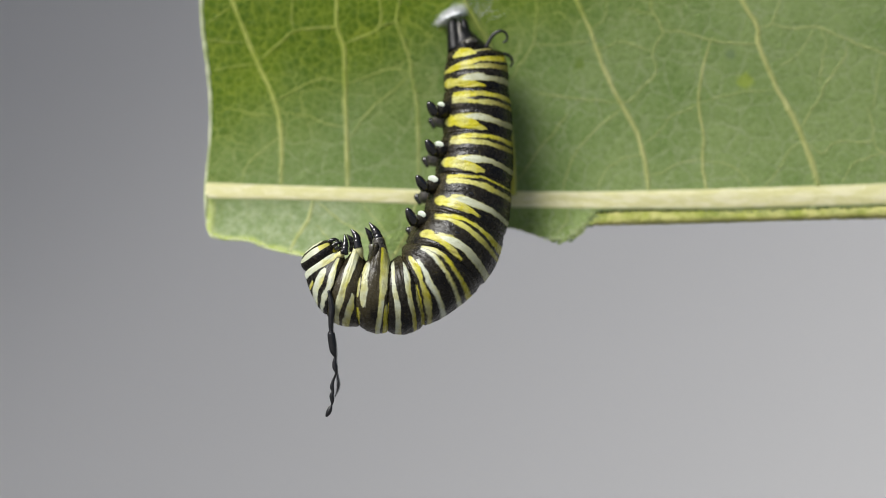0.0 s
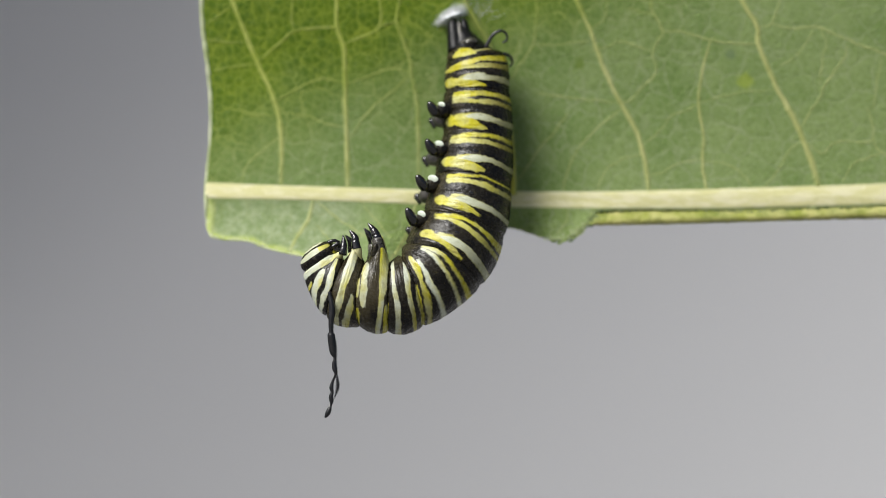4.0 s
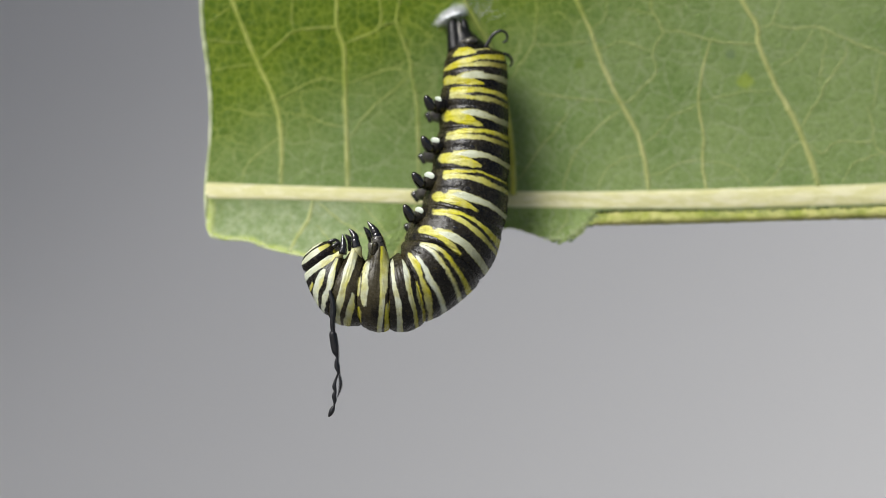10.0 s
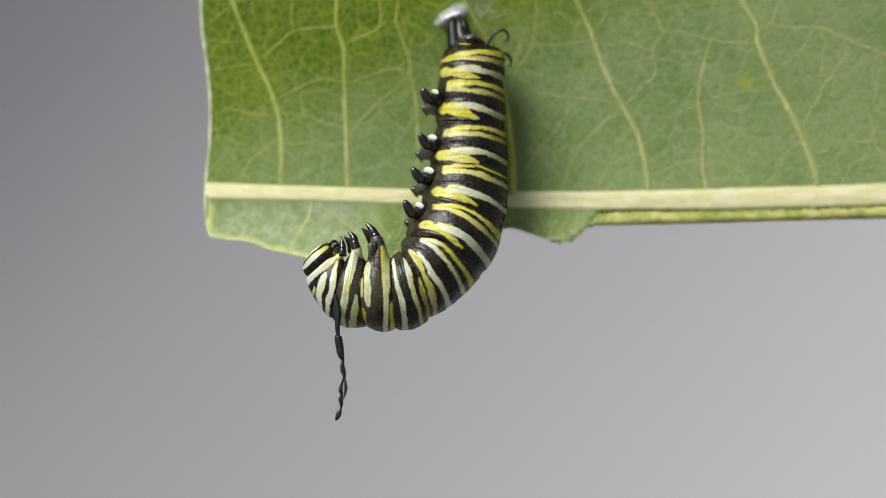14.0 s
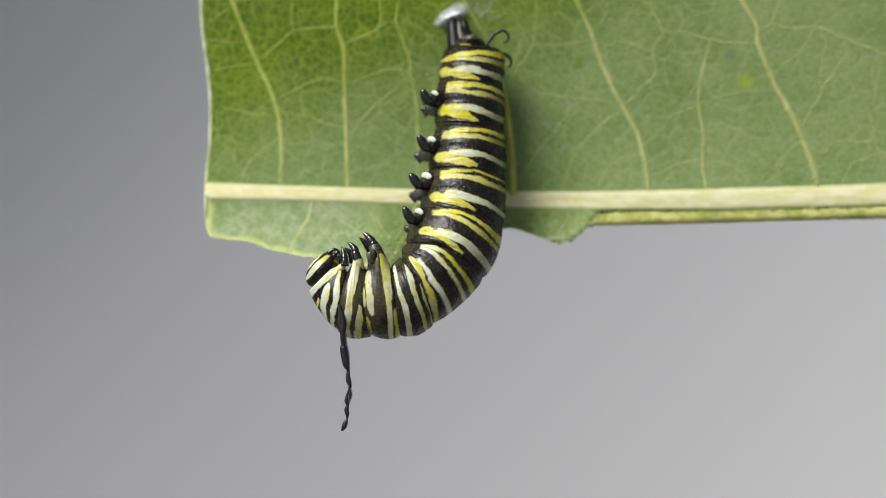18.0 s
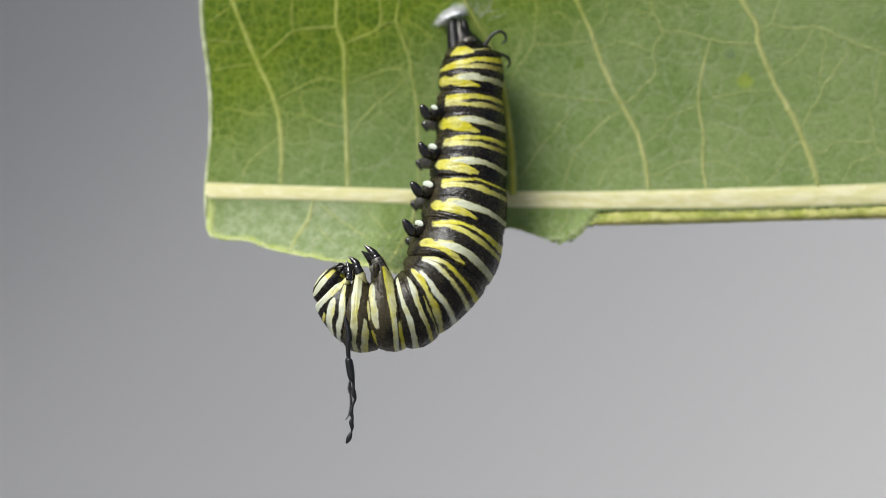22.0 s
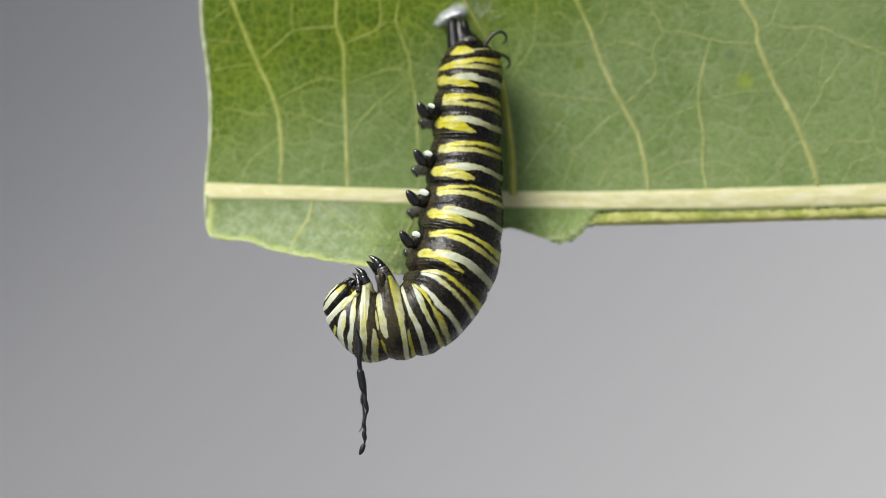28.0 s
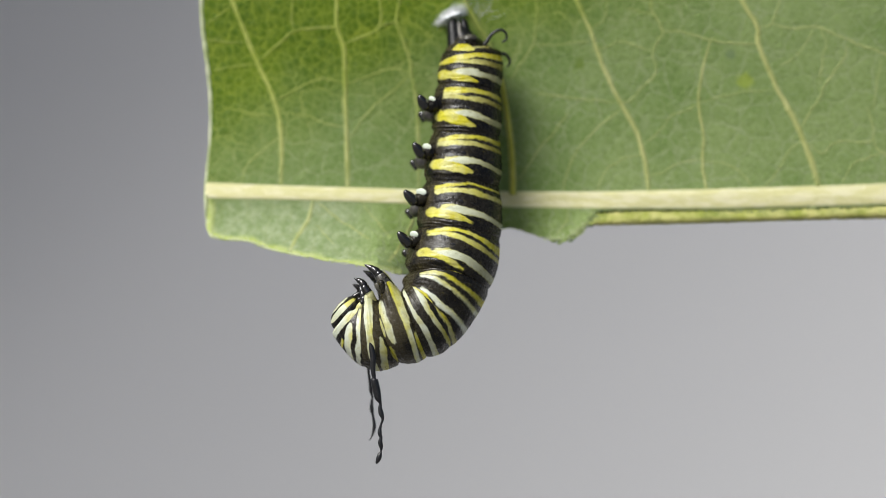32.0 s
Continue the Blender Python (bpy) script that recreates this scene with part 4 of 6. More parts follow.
def build_segment(i, parent):
    name = KINDS[i]
    e = 0.26
    rows, sides = 112, 128
    bm = bmesh.new()
    us, qs, grid = [], [], []
    piv = pivot(i)
    for r in range(rows + 1):
        u = -e + (1 + 2 * e) * r / rows
        if i == 11:
            u = -e + (1.10 + e) * r / rows
        if i == 0:
            u = 0.02 + (1 + e - 0.02) * r / rows
        s = i + u
        row = []
        for k in range(sides):
            ang = 2 * math.pi * k / sides
            f = swell(u, i) if i else min(1.0, 0.62 + 0.4 * u) - 0.6 * max(0, u - 1)
            p = body_point(s, ang, f)
            out = (p - body_point(s, ang, 0.0)).normalized()
            fold = 0.035 * noise.noise((s * 9.0, math.sin(ang) * 1.3, math.cos(ang) * 1.3)) + (0.008 if i < 8 else 0.0) * noise.noise((s * 24.0, math.sin(ang) * 2.2, math.cos(ang) * 2.2))
            near = math.exp(-min(abs(u), abs(1 - u)) / 0.09)
            fold += near * (0.035 if i < 8 else 0.0) * math.sin(s * 62 + 2.5 * noise.noise((s * 3, math.sin(ang) * 2.0, i)) * 3)
            p += out * fold * MM * 1.3
            if i in LOBE:
                # fleshy lobes that run out into the legs
                side = abs((ang + math.pi / 2 + math.pi) % (2 * math.pi) - math.pi)
                w = math.exp(-((side - 0.40) / 0.45) ** 2) * math.exp(-((u - LOBE[i][1]) / 0.30) ** 2)
                p += (body_point(s, -math.pi / 2, 1.0) - body_point(s, math.pi / 2, 1.0)).normalized() * (LOBE[i][0] * MM * w)
            row.append(bm.verts.new(p - piv))
            us.append(u)
            qs.append(math.sin(ang))
        grid.append(row)
    for a, b in zip(grid, grid[1:]):
        for k in range(sides):
            bm.faces.new((a[k], a[(k + 1) % sides], b[(k + 1) % sides], b[k]))
    for row in (grid[0], grid[-1]):
        c = bm.verts.new(sum((v.co for v in row), Vector()) / sides)
        us.append(us[0])
        qs.append(0.0)
        for k in range(sides):
            bm.faces.new((row[k], row[(k + 1) % sides], c))
    bmesh.ops.recalc_face_normals(bm, faces=bm.faces)
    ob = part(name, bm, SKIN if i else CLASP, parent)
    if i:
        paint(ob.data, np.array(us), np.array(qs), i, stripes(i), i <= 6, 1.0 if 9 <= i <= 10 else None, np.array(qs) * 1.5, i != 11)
    return ob


def build_head(parent):
    """A rounded head capsule, striped white, yellow and black, with mouthparts towards the legs."""
    i = N - 1
    piv = pivot(i)
    c = at((-13.11, -0.76), FRONT) - piv
    e1 = Vector((0.809, 0, 0.588))
    e2 = Vector((-0.588, 0, 0.809))
    ax = (e1 * 2.2 * MM, e2 * 1.34 * MM, Vector((0, -1.5, 0)) * MM)
    bm = bmesh.new()
    rings, sides = 72, 96
    grid, us, qs = [], [], []
    for r in range(rings + 1):
        th = math.pi * (0.004 + 0.992 * r / rings)
        row = []
        for k in range(sides):
            ph = 2 * math.pi * k / sides
            a, b, d = math.cos(th), math.sin(th) * math.cos(ph), math.sin(th) * math.sin(ph)
            f = 1 - 0.05 * max(0.0, a) ** 3
            row.append(bm.verts.new(c + (ax[0] * a + ax[1] * b + ax[2] * d) * f))
            us.append(b)
            qs.append(a)
        grid.append(row)
    for a, b in zip(grid, grid[1:]):
        for k in range(sides):
            bm.faces.new((a[k], a[(k + 1) % sides], b[(k + 1) % sides], b[k]))
    bm.faces.new(grid[0])
    bm.faces.new(grid[-1][::-1])
    bmesh.ops.recalc_face_normals(bm, faces=bm.faces)
    head = part("head", bm, SKIN, parent, "rounded head with white, yellow and black bands")
    paint(head.data, np.array(us), np.array(qs), 12.5, blend=False, brown=0.0, fold=False, marks=[
        ([(-.92, .34, .52), (-.5, .31, .72), (-.1, .30, .74), (.2, .29, .70)], "white", 0),
        ([(.08, .31, .70), (.45, .26, .62), (.80, .20, .40)], "yellow", 0.1),
        ([(-.55, .84, .94), (.1, .82, .96), (.6, .76, .86)], "white", 0),
        ([(.66, -.75, -.25), (.90, -.55, -.12)], "yellow", 0.3),
    ])
    # mouthparts and feelers
    for y in (-0.9, 0.9):
        for pts, rad in ((((-11.76, 0.3), (-11.16, 0.66), (-10.86, 0.54)), (4.2, 3.8, 1.6)), (((-12.24, 0.78), (-11.52, 1.02), (-11.04, 0.9)), (3, 3, 1.2)),
                         (((-11.52, 0.06), (-10.92, 0.06), (-10.74, -0.12)), (3.2, 2.8, 1.2))):
            line, radii = resample([at(p, y + FRONT) - piv for p in pts], [r * 0.06 * MM for r in rad], 5)
            part("mouthpart", tube(bmesh.new(), line, radii, 10), BLACK, head)
    for y in (-1.35, 1.35):
        for p in ((-11.22, 0.24), (-11.46, 0.54)):
            bm = blob(bmesh.new(), at(p, y * 0.98 + FRONT) - piv, (Vector((0.13, 0, 0)) * MM, Vector((0, 0.1, 0)) * MM, Vector((0, 0, 0.13)) * MM), 6, 8)
            part("eye", bm, BLACK, head)
    return head


def leg(points, radii, y, piv, parent):
    """A jointed true leg: a fleshy base, then glossy black joints down to a claw."""
    pts = [at(p, FRONT + y * (1 - 0.3 * k / (len(points) - 1))) - piv for k, p in enumerate(points)]
    line, rad = resample(pts, [r * 0.06 * MM for r in radii], 8)
    n = len(rad) - 1
    rad = [r * (1 - 0.15 * math.exp(-((k / n - 0.36) / 0.03) ** 2) - 0.13 * math.exp(-((k / n - 0.66) / 0.03) ** 2) + 0.015 * math.cos(k * 0.55)) for k, r in enumerate(rad)]
    ob = part("leg", tube(bmesh.new(), line, rad, 14), BLACK, parent, "glossy black jointed leg")
    return ob


def knob(p0, p1, r0, r1, y0, y1, piv, parent, name, material, label=""):
    """A short rounded cone."""
    a, b = at(p0, y0) - piv, at(p1, y1) - piv
    pts, rad = [], []
    for k in range(13):
        f = k / 12
        pts.append(a.lerp(b, f))
        r = r0 + (r1 - r0) * f
        if f > 0.7:
            r *= math.sqrt(max(0.02, 1 - ((f - 0.7) / 0.3) ** 2))
        rad.append(r * 0.06 * MM)
    return part(name, tube(bmesh.new(), pts, rad, 16), material, parent, label)


def unmarked(ob):
    """Dark skin with no stripes."""
    n = len(ob.data.vertices)
    for name, value in (("yellow", -1), ("white", -1), ("pale", 0), ("dull_shade", 0), ("brown", 0.25), ("along", 0), ("around", 0)):
        set_float(ob.data, name, [value] * n)


def build_caterpillar():
    body = new("caterpillar")
    body.location = BASE
    tagged(body, "black, yellow and white banded caterpillar hanging head-down from the leaf", "caterpillar")
    segs = [build_segment(i, body) for i in range(N - 1)]
    segs.append(build_head(body))
    for i, s in enumerate(segs):
        s.location = pivot(i) - BASE

    # prolegs with their white spots, near side and far side
    for i, tip, base, spot, size, far_tip in ((3, (-1.56, 15.72), (-0.80, 14.4), (-0.20, 15.36), (0.36, 0.27), (-1.45, 13.4)), (4, (-1.78, 11.66), (-0.92, 10.2), (-0.42, 11.14), (0.46, 0.32), (-2.15, 9.25)),
                                              (5, (-2.82, 7.86), (-1.86, 6.46), (-1.10, 7.44), (0.54, 0.38), (-2.95, 5.3)), (6, (-3.84, 4.40), (-3.0, 2.76), (-2.28, 3.70), (0.44, 0.37), (-3.85, 1.8))):
        piv, s = pivot(i), segs[i]
        b = depth_y(i + 0.4)
        # a short fleshy stump that ends in the foot
        line, rad = resample([at((base[0] + 2.3, base[1] + 0.4), b - 0.6) - piv, at((base[0] + 1.2, base[1] + 0.35), b - 1.3) - piv, at((base[0] + 0.45, base[1] + 0.15), b - 1.9) - piv, at((base[0] - 0.05, base[1] + 0.12), b - 2.25) - piv],
                             [20 * 0.06 * MM, 16 * 0.06 * MM, 12 * 0.06 * MM, 8 * 0.06 * MM], 7)
        rad = [a * (1 + 0.03 * math.sin(n * 1.9)) for n, a in enumerate(rad)]
        leg_ = part("proleg", tube(bmesh.new(), line, rad, 20), SKIN, s, "dark fleshy proleg")
        unmarked(leg_)
        ends = [at((base[0] + 0.05, base[1] - 0.1), b - 2.2) - piv, at((base[0] * 0.62 + tip[0] * 0.38 - 0.05, base[1] * 0.62 + tip[1] * 0.38), b - 2.6) - piv, at((base[0] * 0.25 + tip[0] * 0.75 - 0.04, base[1] * 0.25 + tip[1] * 0.75), b - 2.8) - piv, at(tip, b - 2.85) - piv]
        line, rad = resample(ends, [10.0 * 0.06 * MM, 9.2 * 0.06 * MM, 6.4 * 0.06 * MM, 2.4 * 0.06 * MM], 8)
        n = len(rad) - 1
        rad = [a * math.sqrt(max(0.03, 1 - max(0.0, (k / n - 0.90) / 0.10, (0.12 - k / n) / 0.16) ** 2)) for k, a in enumerate(rad)]
        part("foot", tube(bmesh.new(), line, rad, 18), BLACK, leg_, "glossy black foot")
        bm = blob(bmesh.new(), at(spot, b - 2.22) - piv, (Vector((size[0], -0.25, -0.05)) * MM, Vector((-0.04, 0, size[1])) * MM, Vector((0, -0.12, 0)) * MM), 14, 22, 0.25)
        part("white_spot", bm, SPOT, s, "white spot")
        far = knob((far_tip[0] + 2.4, far_tip[1] + 0.5), (far_tip[0] + 0.35, far_tip[1] + 0.15), 20, 10, b + 0.4, b + 1.3, piv, s, "proleg", FLESH, "dark fleshy proleg")
        knob((far_tip[0] + 0.75, far_tip[1] - 0.35), (far_tip[0] - 0.02, far_tip[1] + 0.5), 8, 6, b + 1.3, b + 1.5, piv, far, "foot", BLACK, "glossy black foot")
    # breathing holes
    for i, p in ((4, (3.48, 10.32)), (5, (3, 5.88)), (6, (1.5, 1.68)), (3, (3.66, 14.64)), (7, (-1.62, -2.22))):
        piv = pivot(i)
        v, d = spline(BELLY3, i + 0.5), spline(BACK3, i + 0.5)
        a = (d - v) / 2
        q = (at(p) - (v + d) / 2).dot(a) / a.length_squared
        y = -a.length / MM * 0.86 * math.sqrt(max(0, 1 - q * q)) * 1.003
        bm = blob(bmesh.new(), at(p, y + depth_y(i + 0.5)) - piv, (Vector((0.28, 0, -0.1)) * MM, Vector((0.07, 0, 0.18)) * MM, Vector((0, 0.05, 0)) * MM), 8, 14)
        part("spiracle", bm, BLACK, segs[i], "small black breathing hole")
    # true legs
    for y in (-1.5, 1.3):
        dx, dz = (0, 0) if y < 0 else (-0.42, -0.55)
        leg([(-6.66 + dx, 0.42 + dz), (-6.9 + dx, 1.2 + dz), (-7.14 + dx, 1.8 + dz), (-7.44 + dx, 2.28 + dz), (-7.86 + dx, 2.82 + dz)], [9, 8.6, 7.4, 5.2, 0.9], y, pivot(9), segs[9])
        leg([(-9 + dx, 0.06 + dz), (-9.12 + dx, 0.66 + dz), (-9.18 + dx, 1.26 + dz), (-9.42 + dx, 1.68 + dz), (-9.78 + dx, 2.1 + dz)], [8, 7.6, 6.6, 4.6, 0.8], y, pivot(10), segs[10])
        leg([(-10.5 + dx, -0.54 + dz), (-10.44 + dx, -0.06 + dz), (-10.38 + dx, 0.48 + dz), (-10.38 + dx, 0.96 + dz), (-10.44 + dx, 1.56 + dz)], [7, 6.8, 6, 4.2, 0.7], y, pivot(11), segs[11])
        # fleshy roots of the legs
        knob((-6.62 + dx, -0.5 + dz), (-6.96 + dx, 1.42 + dz), 12.5, 10, FRONT + y * 0.8, FRONT + y * 1.04, pivot(9), segs[9], "leg_base", LEG_SKIN, "dark grey-brown fleshy root of the leg")
        unmarked(knob((-7.2 + dx, -0.7 + dz), (-7.02 + dx, 0.68 + dz), 7, 5.5, FRONT + y * 1.2, FRONT + y * 1.3, pivot(9), segs[9], "leg_base", SKIN, "dark grey-brown fleshy root of the leg"))
        knob((-9.05 + dx, -1.62 + dz), (-8.98 + dx, 0.55 + dz), 9.5, 9.0, FRONT + y * 0.5, FRONT + y * 1.05, pivot(10), segs[10], "leg_base", SKIN_PLAIN, "cream root of the leg")
        knob((-11.7 + dx, -1.2 + dz), (-10.5 + dx, -0.36 + dz), 6.5, 6.5, FRONT + y * 0.6, FRONT + y * 0.9, pivot(11), segs[11], "leg_base", SKIN_PLAIN, "cream root of the leg")
    # dark dot at the end of the collar
    for y in (-1.95, 1.75):
        bm = blob(bmesh.new(), at((-10.68, -0.3), y + FRONT) - pivot(11), (Vector((0.22, 0, 0.1)) * MM, Vector((-0.08, 0, 0.2)) * MM, Vector((0, 0.16, 0)) * MM), 8, 12)
        part("dark_dot", bm, BLACK, segs[11], "small black dot")
    # tail: two black claspers gripping the silk, a grey knob added as the highlight between them, and the plate above
    t0 = depth_y(0.5)
    knob((1.35, 20.9), (0.98, 24.55), 14.5, 10.5, t0 - 0.9, t0 + 0.5, pivot(0), segs[0], "clasper", CLASP, "black clasper")
    knob((2.55, 21.6), (2.16, 24.5), 10, 7, t0 - 0.7, t0 + 0.5, pivot(0), segs[0], "clasper", CLASP, "black clasper")
    knob((1.95, 22.0), (1.62, 24.2), 4.5, 3.5, t0 - 1.15, t0 - 0.1, pivot(0), segs[0], "gap_highlight", LEG_SKIN, "grey knob that stands in for the highlight between the claspers")
    bm = blob(bmesh.new(), at((2.75, 21.98), t0 - 1.5) - pivot(1), (Vector((0.95, 0, 0.16)) * MM, Vector((-0.1, 0, 0.42)) * MM, Vector((0, -0.7, 0)) * MM), 14, 22, 0.35)
    part("anal_plate", bm, LEG_SKIN, segs[1], "grey-brown plate above the claspers")
    # rear filaments, curled
    for pts, y in (([(4.32, 20.94), (4.8, 21.9), (5.34, 22.74), (6.12, 23.16), (6.72, 22.86), (6.78, 22.2), (6.36, 21.9)], 0.9),
                   ([(5.64, 20.46), (6.48, 20.7), (7.14, 20.4), (7.38, 19.86), (7.14, 19.32)], 2.4)):
        n = len(pts)
        line, radii = resample([at(p, y) - pivot(1) for p in pts], [0.06 * MM * (3.8 - 2.2 * k / (n - 1)) for k in range(n)], 8)
        part("rear_filament", tube(bmesh.new(), line, radii, 10), FILAMENT, segs[1], "short curled black filament")

    # two long front filaments that dangle below the thorax
    feelers = []
    stem = [(-12.15, -4.4, 2.5), (-11.9, -5.5, 4.6), (-11.8, -6.6, 5.4), (-11.9, -7.5, 4.6), (-11.92, -8.2, 4.0), (-11.88, -8.82, 3.6), (-11.88, -8.97, 6.4), (-11.76, -9.9, 7), (-11.64, -10.86, 6), (-11.46, -11.46, 2.6), (-11.52, -12, 3.6), (-11.46, -12.6, 4.6), (-11.34, -13.14, 2.6), (-11.52, -13.62, 2), (-11.7, -14.1, 2.6), (-11.79, -14.64, 3.8), (-11.7, -15.12, 2.8), (-11.82, -15.6, 4), (-11.76, -16.08, 3.6), (-11.82, -16.56, 1.6), (-11.97, -16.92, 4), (-12.18, -17.4, 4.4), (-12.42, -17.82, 1.6)]
    thin = [(-11.52, -5.94, 2.5), (-11.76, -8.04, 2.4), (-11.7, -8.94, 2.2), (-11.52, -9.9, 3.4), (-11.46, -10.62, 3.6), (-11.34, -11.22, 1.8), (-11.4, -11.94, 2.6), (-11.4, -12.54, 3.6), (-11.28, -13.14, 2.2), (-11.16, -13.8, 2.6), (-11.1, -14.4, 3.2), (-11.22, -15.06, 2.2), (-11.4, -15.54, 1.2), (-11.64, -15.9, 0.7)]
    root = at((-12.06, -8.94))
    for rows, y in ((stem, -3.12), (thin, 3.0)):
        pts = [at((a, b), FRONT + (y if b < -8.4 else y * (0.92 - 0.08 * (b + 3.84) / 4.5))) - root for a, b, r in rows]
        line, radii = resample(pts, [r * 0.06 * MM for a, b, r in rows], 5)
        ob = part("front_filament", tube(bmesh.new(), line, radii, 12), FILAMENT, body, "long thin beaded black filament")
        ob.location = root - BASE
        feelers.append(ob)
    return segs, feelers


SKIN_PLAIN = mat_plain("cream_skin", (0.46, 0.43, 0.15), (0.62, 0.60, 0.30), 700, 0.45, 0.2, 0.0002)
SEGMENTS, FEELERS = build_caterpillar()


def bend(i, dx, dz, turn):
    """The pose of segment i in the caterpillar's space, moved by dx, dz mm and turned by degrees from its first pose."""
    return Matrix.Translation(pivot(i) - BASE + Vector((dx * MM, 0, dz * MM))) @ pose(0, 0, 0, 0, turn, 0)


def dangle(dx, dz, turn):
    return Matrix.Translation(at((-12.06, -8.94)) - BASE + Vector((dx * MM, 0, dz * MM))) @ pose(0, 0, 0, 0, turn, 0)


